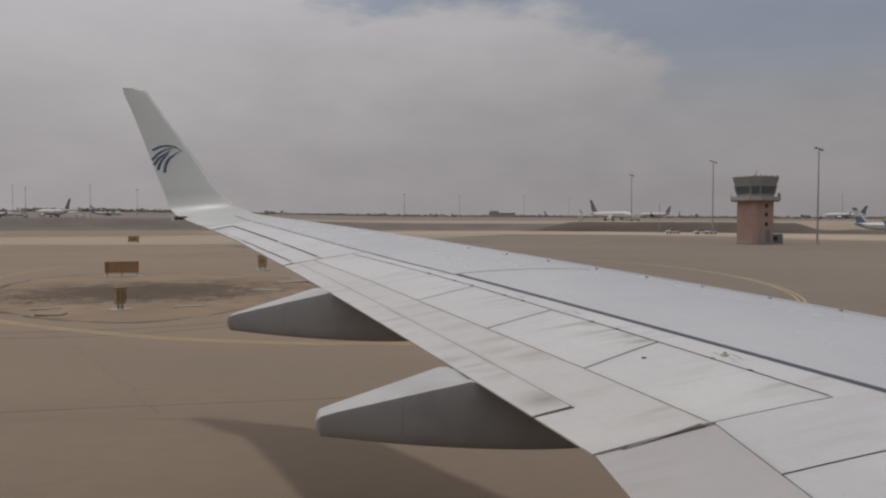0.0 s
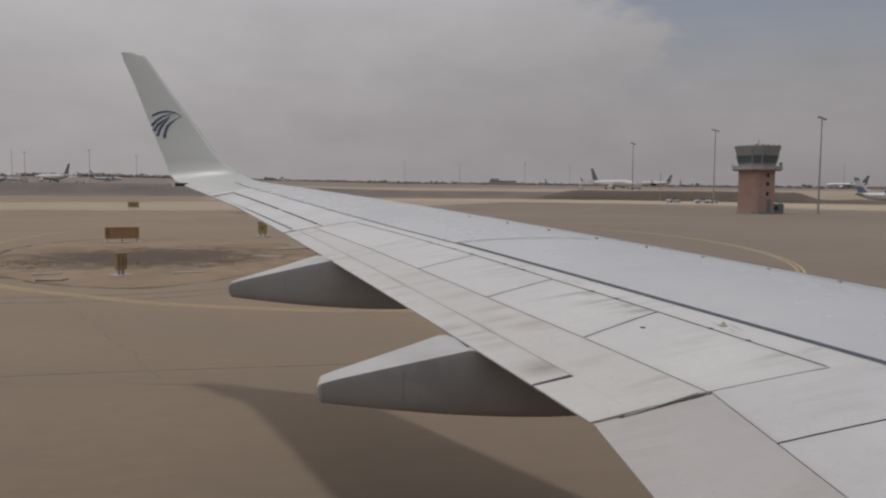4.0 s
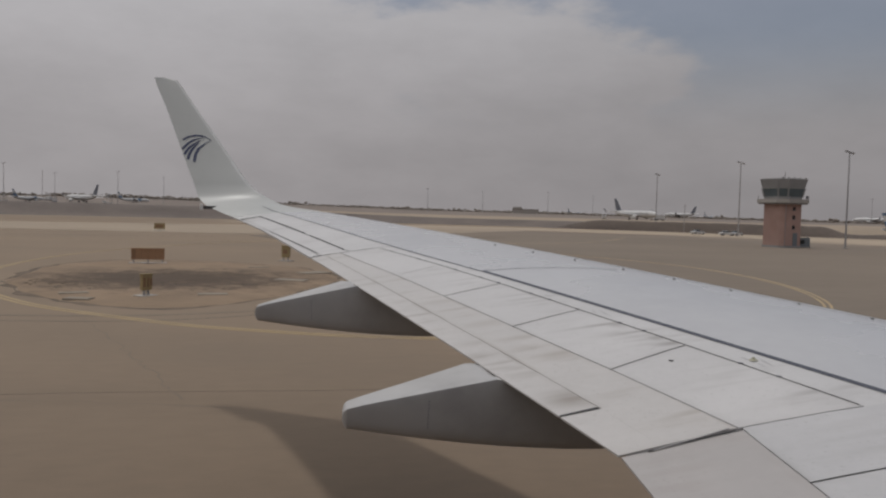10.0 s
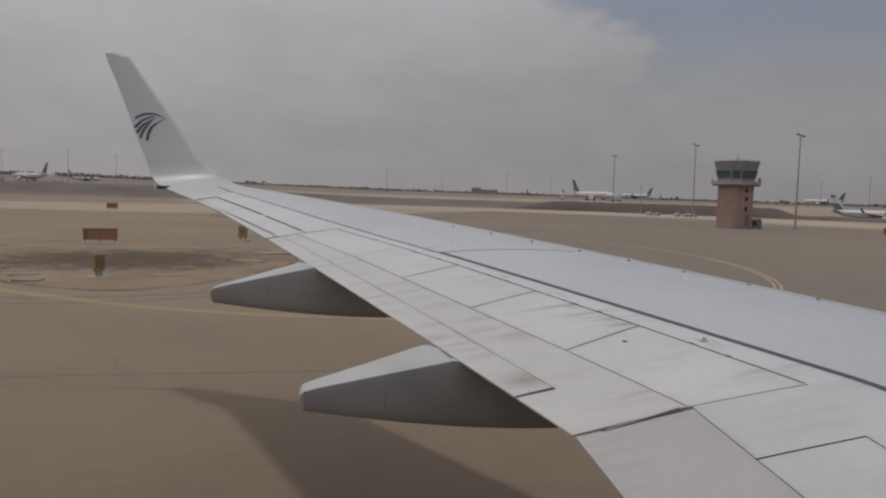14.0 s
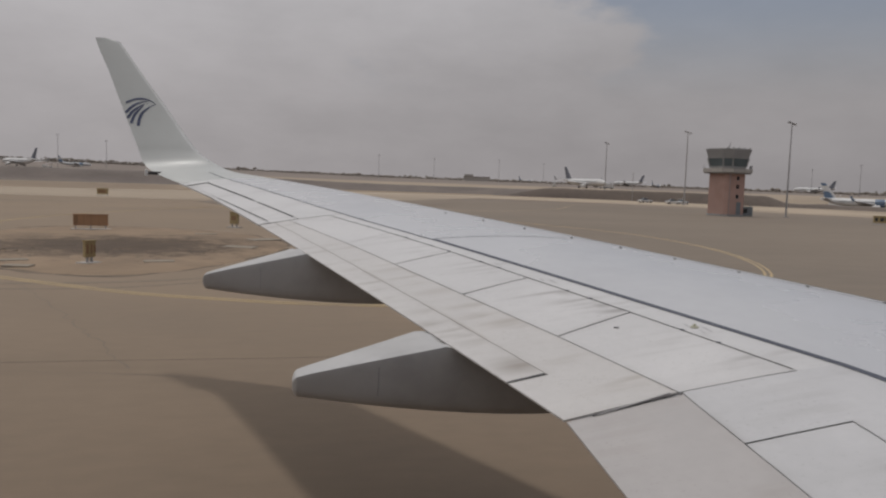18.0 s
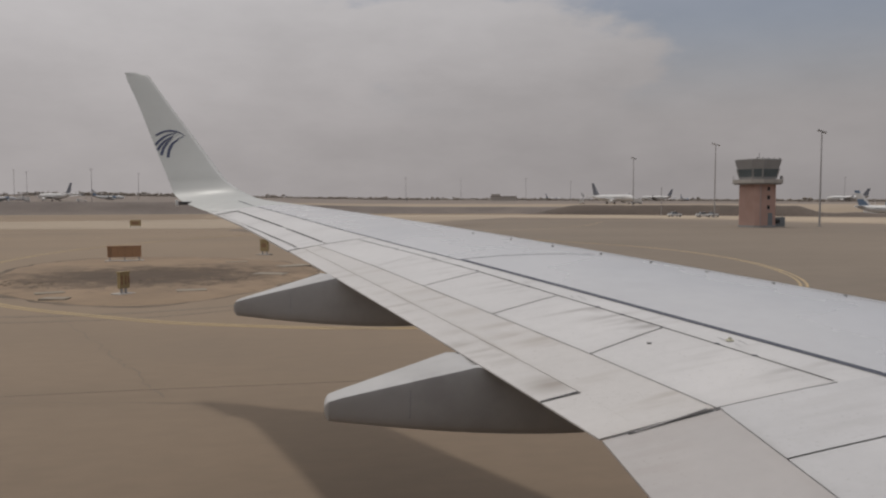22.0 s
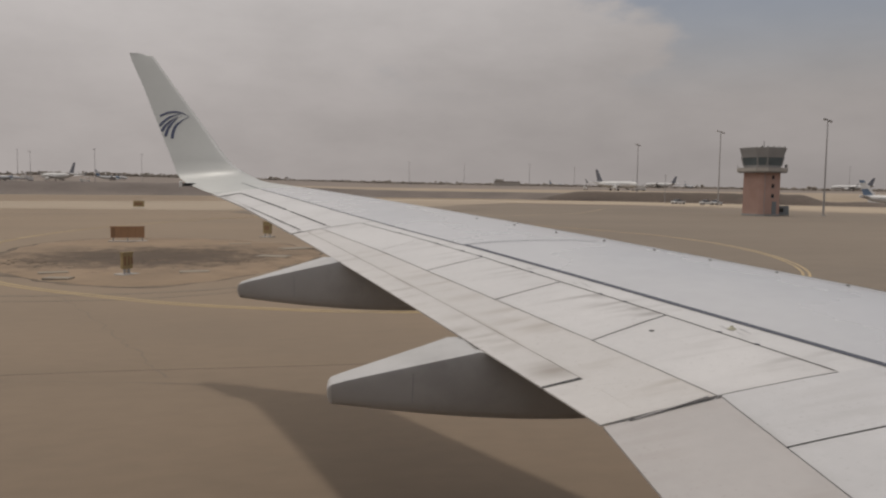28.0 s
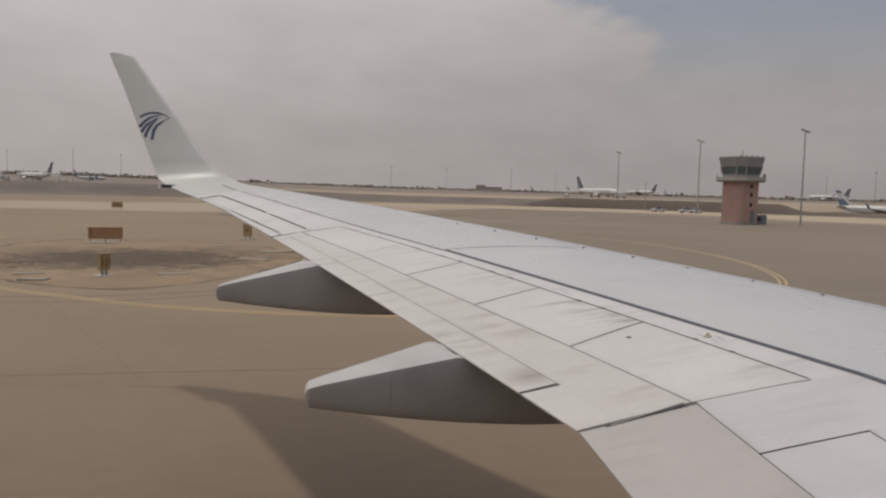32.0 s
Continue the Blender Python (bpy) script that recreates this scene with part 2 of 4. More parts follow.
FAIR = material("fairing_paint", (0.375, 0.366, 0.36), 0.45, vary=0.05, scale=1.5, fine=12, stain=(0.20, 0.19, 0.185), stain_amount=0.35, stain_scale=1.8)
# Lighter paint for the highlight on the winglet's front edge.
RIM = material("rim_highlight_paint", (0.53, 0.53, 0.52), 0.3, vary=0.04)
GAPM = material("joint_dark", (0.045, 0.043, 0.043), 0.8, vary=0.2, scale=6)
RUB = material("rubbed_paint", (0.30, 0.295, 0.30), 0.5, vary=0.2, scale=20)
STRIPE = material("sealant_stripe", (0.056, 0.060, 0.078), 0.55, vary=0.12, scale=4)
NAVY = material("navy_emblem", (0.03, 0.038, 0.085), 0.4, vary=0.05)
METAL = material("bare_metal", (0.55, 0.55, 0.56), 0.32, metal=1.0, vary=0.05)
BODYW = material("fuselage_white", (0.62, 0.62, 0.62), 0.35, vary=0.03, scale=0.6, fine=5)
RUBBER = material("tyre_rubber", (0.025, 0.025, 0.025), 0.85, vary=0.15)
YFIT = material("yellow_fitting", (0.36, 0.345, 0.26), 0.5, vary=0.1)
ASPH = material("dusty_asphalt", (0.137, 0.101, 0.070), 0.85, vary=0.22, scale=0.12, fine=2.6, bump=0.004, stretch=(0.6, 1.0, 1), stain=(0.092, 0.073, 0.055), stain_amount=0.8, stain_scale=0.075, spec=0.3)
SAND = material("desert_sand", (0.30, 0.243, 0.182), 0.95, vary=0.16, scale=0.05, fine=0.9, bump=0.02, stain=(0.215, 0.175, 0.135), stain_amount=0.7, stain_scale=0.02, spec=0.2)
PALE = material("pale_sand", (0.36, 0.292, 0.218), 0.95, vary=0.14, scale=0.05, fine=0.9, bump=0.01, stain=(0.24, 0.195, 0.15), stain_amount=0.7, stain_scale=0.04, spec=0.2)
# Distance haze is put into this far earth colour.
RIDGE = material("far_hazed_earth", (0.195, 0.163, 0.14), 0.95, vary=0.2, scale=0.02, fine=0.2, stain=(0.19, 0.155, 0.13), stain_amount=0.6, stain_scale=0.012, spec=0.2)
INFIELD = material("packed_sand", (0.31, 0.252, 0.19), 0.95, vary=0.15, scale=0.06, fine=0.9, bump=0.01, stain=(0.20, 0.165, 0.13), stain_amount=0.7, stain_scale=0.03, spec=0.2)
# Dark soil, its base colour lifted to imitate haze over bank and berm.
EARTH = material("dark_earth_bank", (0.142, 0.120, 0.106), 0.95, vary=0.25, scale=0.06, fine=0.7, bump=0.03, stretch=(1, 1, 3), stain=(0.17, 0.14, 0.115), stain_amount=0.5, stain_scale=0.03, spec=0.2)
DIRT = material("island_dirt", (0.212, 0.154, 0.104), 0.95, vary=0.2, scale=0.35, fine=3, bump=0.02, stain=(0.130, 0.097, 0.071), stain_amount=0.85, stain_scale=0.13, spec=0.2)


def stirred(m, cx, cy, rx, ry, colour):
    """Darkens a material in one ragged patch of stirred, damp soil; places in metres."""
    t = m.node_tree
    n = t.nodes
    b = n["Principled BSDF"]
    base = b.inputs["Base Color"].links[0].from_socket
    co = n.new("ShaderNodeTexCoord")
    mp = n.new("ShaderNodeMapping")
    mp.vector_type = "POINT"
    mp.inputs["Location"].default_value = (-cx / rx, -cy / ry, 0)
    mp.inputs["Scale"].default_value = (1 / rx, 1 / ry, 0)
    link(t, co.outputs["Object"], mp.inputs[0])
    far_ = n.new("ShaderNodeVectorMath")
    far_.operation = "LENGTH"
    link(t, mp.outputs[0], far_.inputs[0])
    ns = n.new("ShaderNodeTexNoise")
    ns.inputs["Scale"].default_value, ns.inputs["Detail"].default_value, ns.inputs["Roughness"].default_value = 0.8, 9.0, 0.72
    link(t, co.outputs["Object"], ns.inputs["Vector"])
    add = n.new("ShaderNodeMath")
    add.operation = "MULTIPLY_ADD"
    add.inputs[1].default_value = -3.0
    link(t, ns.outputs[0], add.inputs[0])
    link(t, far_.outputs[1], add.inputs[2])
    r = n.new("ShaderNodeMapRange")
    r.interpolation_type = "SMOOTHSTEP"
    for key, v in zip(("From Min", "From Max", "To Min", "To Max"), (-1.05, -0.22, 0.97, 0.0)):
        r.inputs[key].default_value = v
    link(t, add.outputs[0], r.inputs["Value"])
    mx = n.new("ShaderNodeMix")
    mx.data_type = "RGBA"
    mx.inputs["B"].default_value = (*colour, 1)
    link(t, base, mx.inputs["A"])
    link(t, r.outputs[0], mx.inputs["Factor"])
    link(t, mx.outputs["Result"], b.inputs["Base Color"])


stirred(DIRT, -9.0, 46.0, 7.6, 6.4, (0.062, 0.045, 0.034))
# Greyer asphalt for the far pavement, with distance haze in its colour.
APRON = material("hazed_grey_asphalt", (0.158, 0.131, 0.105), 0.9, vary=0.2, scale=0.05, fine=0.8, bump=0.004, stretch=(0.5, 1, 1), stain=(0.125, 0.108, 0.094), stain_amount=0.7, stain_scale=0.03, spec=0.25)
SCRUB = material("dry_scrub", (0.12, 0.095, 0.07), 0.95, vary=0.35, scale=0.6, fine=5, bump=0.03)
YPAINT = material("worn_yellow_paint", (0.34, 0.25, 0.115), 0.8, vary=0.15, scale=0.5, fine=5, stain=(0.22, 0.168, 0.110), stain_amount=0.9, stain_scale=0.3)
TARM = material("seam_and_tyre_mark", (0.096, 0.075, 0.054), 0.85, vary=0.2, scale=0.6, fine=5)


def dusted(m, weight):
    """A film of dust, which shows most at a flat angle."""
    b = m.node_tree.nodes["Principled BSDF"]
    b.inputs["Sheen Weight"].default_value, b.inputs["Sheen Roughness"].default_value = weight, 0.42
    b.inputs["Sheen Tint"].default_value = (1.0, 0.785, 0.56, 1)


for m_, w_ in ((ASPH, .45), (YPAINT, .45), (TARM, .40), (DIRT, .12), (APRON, .18)):
    dusted(m_, w_)
CONC = material("pale_concrete", (0.335, 0.31, 0.28), 0.85, vary=0.12, scale=1.2, fine=9, bump=0.004)
EDGE = material("trodden_soil", (0.128, 0.099, 0.073), 0.95, vary=0.3, scale=0.5, fine=4, bump=0.02, stain=(0.18, 0.14, 0.105), stain_amount=0.9, stain_scale=0.4, spec=0.2)
SLAB = material("dusty_concrete", (0.225, 0.19, 0.148), 0.9, vary=0.15, scale=1.2, fine=9, bump=0.004)
# Salmon render, washed out in its colour for the hazy air before it.
BRICK = material("salmon_render", (0.375, 0.245, 0.203), 0.85, vary=0.10, scale=0.5, fine=6, bump=0.004, stain=(0.30, 0.17, 0.13), stain_amount=0.5, stain_scale=0.4)
CONCG = material("grey_concrete", (0.25, 0.243, 0.236), 0.85, vary=0.10, scale=0.7, fine=6, bump=0.004)
GALV = material("galvanised_steel", (0.30, 0.29, 0.285), 0.5, metal=0.4, vary=0.1)
ORANGE = material("orange_board", (0.29, 0.165, 0.088), 0.7, vary=0.14, scale=1.5, fine=9)
YBOARD = material("yellow_board", (0.285, 0.215, 0.105), 0.7, vary=0.12, scale=1.5, fine=9)
RUST = material("faded_lettering", (0.21, 0.12, 0.065), 0.7, vary=0.2)
BLACK = material("black_paint", (0.02, 0.02, 0.02), 0.6)
WHITE = material("white_paint", (0.70, 0.70, 0.69), 0.4, vary=0.04)
# Parked airliner paints: white dimmed and darks lifted as painted haze.
BLUEB = material("hazed_blue_tail_paint", (0.095, 0.14, 0.21), 0.4, vary=0.2, scale=0.4)
PLANEW = material("hazed_airliner_white", (0.50, 0.49, 0.48), 0.4, vary=0.05, scale=0.6, fine=5)
DARKT = material("hazed_dark_paint", (0.115, 0.12, 0.14), 0.4, vary=0.15)
SILVER = material("silver_car_paint", (0.42, 0.41, 0.40), 0.35, vary=0.05)
CARG = material("car_glass", (0.03, 0.035, 0.04), 0.1)
# Sky reflection and haze are painted into the cab glass as blue-grey.
CABG = material("sky_tinted_cab_glass", (0.085, 0.105, 0.112), 0.12, vary=0.3, scale=0.4)
REDW = material("red_cladding", (0.36, 0.075, 0.055), 0.7, vary=0.08, scale=0.3, fine=3)
GREYB = material("blue_grey_paint", (0.15, 0.165, 0.175), 0.6, vary=0.1)
# Foliage paler than leaves are: the haze before the trees is painted in.
LEAF = material("hazed_foliage", (0.185, 0.160, 0.134), 0.95, vary=0.3, scale=0.4, fine=3)


# ---- building helpers ----
def mesh_of(name, bm, mat, smooth=False):
    me = bpy.data.meshes.new(name)
    bmesh.ops.recalc_face_normals(bm, faces=bm.faces)
    bm.to_mesh(me)
    bm.free()
    for k in (mat if isinstance(mat, (list, tuple)) else [mat]):
        me.materials.append(k)
    if smooth:
        me.polygons.foreach_set("use_smooth", [True] * len(me.polygons))
        me.set_sharp_from_angle(angle=radians(32))
    return me


def part(name, bm, mat, parent, label="", smooth=False):
    ob = new(name, mesh_of(name, bm, mat, smooth))
    ob.parent = parent
    if label:
        tagged(ob, label)
    return ob


def thing(name, label, category, group="", kind="", at=None):
    ob = tagged(new(name), label, category, group, kind)
    if at is not None:
        ob.matrix_world = at
    return ob


def box(bm, size, at=(0, 0, 0), rot=(0, 0, 0), bevel=0.0):
    g = bmesh.ops.create_cube(bm, size=1.0)
    vs = g["verts"]
    bmesh.ops.scale(bm, vec=size, verts=vs)
    if bevel:
        es = list({e for v in vs for e in v.link_edges})
        r = bmesh.ops.bevel(bm, geom=es, offset=bevel, segments=2, affect="EDGES", profile=0.6)
        vs = list({v for f in r["faces"] for v in f.verts} | {v for v in vs if v.is_valid})
    bmesh.ops.transform(bm, matrix=pose(*at, *rot), verts=vs)
    return vs


def boxed(size, at=(0, 0, 0), rot=(0, 0, 0), bevel=0.0):
    bm = bmesh.new()
    box(bm, size, at, rot, bevel)
    return bm


def rod(bm, a, b, r0, r1=None, n=10):
    a, b = Vector(a), Vector(b)
    d = b - a
    g = bmesh.ops.create_cone(bm, cap_ends=True, segments=n, radius1=r0, radius2=r0 if r1 is None else r1, depth=d.length)
    bmesh.ops.transform(bm, matrix=Matrix.Translation((a + b) / 2) @ d.to_track_quat("Z", "Y").to_matrix().to_4x4(), verts=g["verts"])
    return bm


def rodded(a, b, r0, r1=None, n=10):
    return rod(bmesh.new(), a, b, r0, r1, n)


def loft(rings, closed=True, caps=True):
    """A skin over rings of equally many points."""
    bm = bmesh.new()
    vs = [[bm.verts.new(p) for p in ring] for ring in rings]
    n = len(rings[0])
    for a, b in zip(vs, vs[1:]):
        for i in range(n if closed else n - 1):
            j = (i + 1) % n
            try:
                bm.faces.new((a[i], a[j], b[j], b[i]))
            except ValueError:
                pass
    if caps and closed:
        for ring in (vs[0], vs[-1]):
            try:
                bm.faces.new(ring)
            except ValueError:
                pass
    return bm


def outline(points, z0, z1):
    """An upright prism over a closed outline in x, y."""
    bm = bmesh.new()
    lo = [bm.verts.new((x, y, z0)) for x, y in points]
    hi = [bm.verts.new((x, y, z1)) for x, y in points]
    bm.faces.new(lo[::-1])
    bm.faces.new(hi)
    for i in range(len(lo)):
        j = (i + 1) % len(lo)
        bm.faces.new((lo[i], lo[j], hi[j], hi[i]))
    return bm


def ribbon(points, width, z0, z1, side=0.0):
    """A flat strip along a line in x, y."""
    bm = bmesh.new()
    rows = []
    for i, (x, y) in enumerate(points):
        a, b = Vector(points[max(0, i - 1)]), Vector(points[min(len(points) - 1, i + 1)])
        d = (b - a).normalized()
        nx, ny = -d.y, d.x
        rows.append([bm.verts.new((x + nx * (side + k), y + ny * (side + k), z)) for k, z in ((-width / 2, z0), (-width / 2, z1), (width / 2, z1), (width / 2, z0))])
    for a, b in zip(rows, rows[1:]):
        for i in range(4):
            j = (i + 1) % 4
            bm.faces.new((a[i], a[j], b[j], b[i]))
    bm.faces.new(rows[0])
    bm.faces.new(rows[-1])
    return bm


def curve_points(points, n=12):
    """Catmull-Rom through points in x, y."""
    p = [Vector(q) for q in points]
    p = [2 * p[0] - p[1]] + p + [2 * p[-1] - p[-2]]
    out = []
    for a, b, c, d in zip(p, p[1:], p[2:], p[3:]):
        for k in range(n):
            t = k / n
            out.append(tuple(0.5 * (2 * b + (c - a) * t + (2 * a - 5 * b + 4 * c - d) * t * t + (3 * b - a - 3 * c + d) * t ** 3)))
    return out + [tuple(p[-2])]


# ---- ground ----
def ragged(points, amp, seed, step=5.0):
    """A closed outline whose sides wander, as drifted sand does over the edge of a pavement."""
    out = []
    for (ax, ay), (bx, by) in zip(points, points[1:] + points[:1]):
        d = Vector((bx - ax, by - ay))
        n = max(1, int(d.length / step))
        for i in range(n):
            x, y = ax + d.x * i / n, ay + d.y * i / n
            w = noise.noise(Vector((x / 22, y / 22, seed))) + .5 * noise.noise(Vector((x / 7, y / 7, seed + 9)))
            out.append((x - d.y / d.length * w * amp, y + d.x / d.length * w * amp))
    return out


def smooth_step(a, b, x):
    t = min(1.0, max(0.0, (x - a) / (b - a)))
    return t * t * (3 - 2 * t)


def ground_height(az, r):
    """Flat round the taxiways; a dark bank and a long low rise behind them."""
    left = 1 - smooth_step(-12, 9, az)
    fade = 1 - smooth_step(70, 84, abs(az))
    bank = (2.4 + 2.1 * left) * smooth_step(300, 316, r) + 1.0 * (1 - left) * smooth_step(330, 420, r)
    rise = (3.0 * left + 4.0) * smooth_step(520, 900, r) * (1 - 0.5 * smooth_step(5, 40, az))
    wob = noise.noise(Vector((math.sin(radians(az)) * r / 160, math.cos(radians(az)) * r / 160, 3.1)))
    return fade * (bank + rise * (1 + 0.28 * wob))


def build_ground():
    azs = [-180 + 6 * i for i in range(16)] + [-84 + 1.0 * i for i in range(165)] + [84 + 6 * i for i in range(16)]
    rs = [0.0, 20, 60, 120, 200, 270, 296, 300, 304, 308, 312, 316, 322, 345, 400, 440, 480, 520, 570, 620, 680, 720, 800, 1000, 1400, 2200, 3400]
    bm = bmesh.new()
    grid = []
    for r in rs[1:]:
        ring = []
        for az in azs:
            ring.append(bm.verts.new((r * math.sin(radians(az)), r * math.cos(radians(az)), ground_height(az, r))))
        grid.append(ring)
    mid = bm.verts.new((0, 0, 0))
    n = len(azs)
    for i in range(n):
        bm.faces.new((mid, grid[0][i], grid[0][(i + 1) % n]))
    for k, (a, b) in enumerate(zip(grid, grid[1:])):
        r = rs[k + 1]
        for i in range(n):
            fc = bm.faces.new((a[i], a[(i + 1) % n], b[(i + 1) % n], b[i]))
            az = azs[i]
            if 296 <= r < 322 and -84 < az < 30:
                fc.material_index = 1
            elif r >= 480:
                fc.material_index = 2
    # The third material carries the haze over the far rise in its colour.
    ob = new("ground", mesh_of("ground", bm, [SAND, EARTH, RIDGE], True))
    tagged(ob, "pale desert sand rising to a dark earth bank", "ground", kind="structure")


build_ground()
TAXI = [(-320, -160), (96, -160), (80, 48), (74, 101), (70.5, 117), (85, 205), (96, 286), (20, 292), (-60, 288), (-140, 258), (-320, 120)]
tagged(new("taxiway", mesh_of("taxiway", outline(TAXI, -0.05, 0.012), ASPH)), "wide taxiway of dusty brown-grey asphalt", "taxiway", kind="structure")
tagged(new("infield", mesh_of("infield", outline(ragged(list(curve_points([(-90, 150), (-62, 134), (-30, 128), (0, 138), (34, 176), (52, 230), (20, 226), (-40, 190), (-80, 172), (-90, 150)], 6)[:-1]), 4.5, 2.0), 0.0, 0.024), INFIELD)), "strip of pale sand between two taxiways", "sand strip", kind="structure")


# ---- the aircraft that carries the camera ----
CHORD_S = [0, .005, .02, .05, .1, .2, .3, .4, .5, .6, .7, .8, .9, 1.0]
UPPER = [0, .013, .025, .037, .048, .058, .062, .062, .059, .052, .042, .029, .015, .001]
LOWER = [0, -.011, -.02, -.03, -.04, -.05, -.053, -.05, -.043, -.033, -.022, -.012, -.006, -.003]
KINK, TIP = 5.5, 17.0


def chord_of(y):
    u = (y - KINK) / (TIP - KINK)
    x_le = 5.756 - math.tan(radians(27.779)) * (y - KINK)
    c = 4.243 + (1.745 - 4.243) * u
    return x_le, (x_le - 1.513 if y < KINK else c), u


def wing_at(s, y, drop=0.0, lower=False):
    """A place on the wing: s from the leading edge (0) to the trailing edge (1), y out from the aircraft's middle."""
    x_le, c, u = chord_of(y)
    inc = 1.705 + (0.543 - 1.705) * u
    z = 2.796 + math.tan(radians(6.856)) * (y - KINK) - 0.268 * u * u
    z += c * float(np.interp(s, CHORD_S, LOWER if lower else UPPER)) + (0.5 - s) * min(c, 4.243) * math.tan(radians(inc))
    return Vector((x_le - c * s, y, z - drop))


def s_of(x, y):
    x_le, c, _ = chord_of(y)
    return (x_le - x) / c


def along(ys, values):
    return lambda y: float(np.interp(y, ys, values))


SEAM = along([1.7, 5.54, 9.61, 10.83, 12.34, 13.75, 15.57, 16.2], [.59, .593, .628, .646, .655, .648, .628, .620])
HINGE = along([4.9, 5.5, 6.81, 7.9, 9.01, 10.1, 11.48], [.655, .655, .658, .664, .668, .681, .709])
REAR = along([5.5, 6.6, 7.73, 8.85, 9.9, 11.48], [.831, .834, .842, .848, .852, .873])
AFT = along([5.5, 17], [.937, .937])
END = along([0, 14.2, 15.2, 16.2], [1.0, 1.0, 1.018, 1.043])
AIL = along([11.4, 15.8], [.832, .835])

aircraft = thing("airliner", "light grey twin-jet airliner with white winglets on the taxiway", "airliner")


def wing_body():
    ys = [1.5, 2.4, 3.4, 4.4, 5.0, 5.3, 5.5] + [5.5 + 10.7 * (i + 1) / 26 for i in range(26)]
    ss = [0, .003, .008, .016, .03, .05, .08, .12, .17, .23, .30, .38, .46, .53]
    rings = []
    for y in ys:
        cut = SEAM(y)
        up = [wing_at(s, y) for s in ss] + [wing_at(cut - 0.001, y), wing_at(cut + 0.001, y, 0.022)]
        up += [wing_at(s, y, 0.022) for s in (.70, .78, .86, .93)] + [wing_at(.985, y, 0.016)]
        lo = [wing_at(s, y, lower=True) for s in (.985, .93, .8, .7, .6, .5, .4, .3, .2, .1, .05, .02, .005)]
        rings.append(up + lo)
    return loft(rings)


body = part("wing", wing_body(), SKIN, aircraft, "light grey wing with dirty streaked panels and dark joints", True)


def panel(name, mat, s0, s1, y0, y1, y0b=None, y1b=None, gap=0.006, gaps=None, thick=0.020, nu=8, nv=14, label=""):
    """A skin panel on the wing: from the front line s0 to the rear line s1; y0, y1 at its front and y0b, y1b at its rear edge.
    gaps: half the joint at the front, rear, inner and outer edge."""
    y0b, y1b = (y0 if y0b is None else y0b), (y1 if y1b is None else y1b)
    g0, g1, g2, g3 = gaps or (gap,) * 4
    bm = bmesh.new()
    uv, rim = bm.loops.layers.uv.new("UVMap"), bm.loops.layers.uv.new("Rim")
    top, low, place = [], [], {}
    us = [0, .02, .06] + [.06 + .88 * (i + 1) / nu for i in range(nu)] + [.98, 1]
    vs = [0, .008, .025] + [.025 + .95 * (i + 1) / nv for i in range(nv)] + [.992, 1]
    nu, nv = len(us) - 1, len(vs) - 1
    for u in us:
        a, b = y0 + (y0b - y0) * u + g2, y1 + (y1b - y1) * u - g3
        t_row, l_row = [], []
        for w in vs:
            y = a + (b - a) * w
            c = chord_of(y)[1]
            f0, f1 = s0(y) + g0 / c, s1(y) - (g1 / c if s1 is not END else 0)
            s = f0 + (f1 - f0) * u
            v = bm.verts.new(wing_at(s, y))
            place[v] = ((s - f0) * c, y, min((s - f0) * c + (not g0), (f1 - s) * c + (not g1), y - a + (not g2), b - y + (not g3)))
            t_row.append(v)
            v = bm.verts.new(wing_at(s, y, thick))
            place[v] = ((s - f0) * c, y, 0.0)
            l_row.append(v)
        top.append(t_row)
        low.append(l_row)
    for i in range(nu):
        for j in range(nv):
            bm.faces.new((top[i][j], top[i][j + 1], top[i + 1][j + 1], top[i + 1][j]))
            bm.faces.new((low[i][j], low[i + 1][j], low[i + 1][j + 1], low[i][j + 1]))
    ring = [(0, j) for j in range(nv)] + [(i, nv) for i in range(nu)] + [(nu, j) for j in range(nv, 0, -1)] + [(i, 0) for i in range(nu, 0, -1)]
    for (i, j), (k, l) in zip(ring, ring[1:] + ring[:1]):
        if (not g2 and j == l == 0) or (not g3 and j == l == nv) or (not g0 and i == k == 0):
            continue
        bm.faces.new((top[i][j], top[k][l], low[k][l], low[i][j]))
    for fc in bm.faces:
        for lp in fc.loops:
            lp[uv].uv = place[lp.vert][:2]
            lp[rim].uv = (place[lp.vert][2], 0.0)
    return part(name, bm, mat, body, label, True)


JOINTS = [(5.58, 5.575), (6.81, 6.60), (7.90, 7.73), (9.01, 8.855), (10.10, 9.90), (11.48, 11.47)]
X_IN = lambda y: s_of(2.22, y)
X_GS = lambda y: s_of(2.815, y)
panel("fixed_panel", PLAIN, SEAM, HINGE, 5.575, 11.48, gaps=(.004, .003, 0, .004))
for k, ((a, ar), (b, br)) in enumerate(zip(JOINTS, JOINTS[1:])):
    panel("spoiler", WING, HINGE, REAR, a, b, ar, br, gaps=(.005, .005, .003 if k == 0 else (.002 if k == 4 else .008), .002 if k == 3 else .008))
panel("flap", FLAP, REAR, AFT, 6.10, 11.47, 6.075, 11.45, gaps=(.006, .0025, 0, .009))
panel("aft_flap", AFTP, AFT, END, 6.087, 11.45, 6.062, 11.42, gaps=(.0025, 0, .012, .009), thick=0.010, label="grimy trailing flap segment")
panel("flap_end", FLAP, REAR, END, 5.575, 6.10, 5.52, 6.06, gaps=(.006, 0, .005, 0), thick=0.010)
panel("fixed_tip_panel", PLAIN, SEAM, AIL, 11.49, 15.85, 11.48, 15.84, gap=0.004)
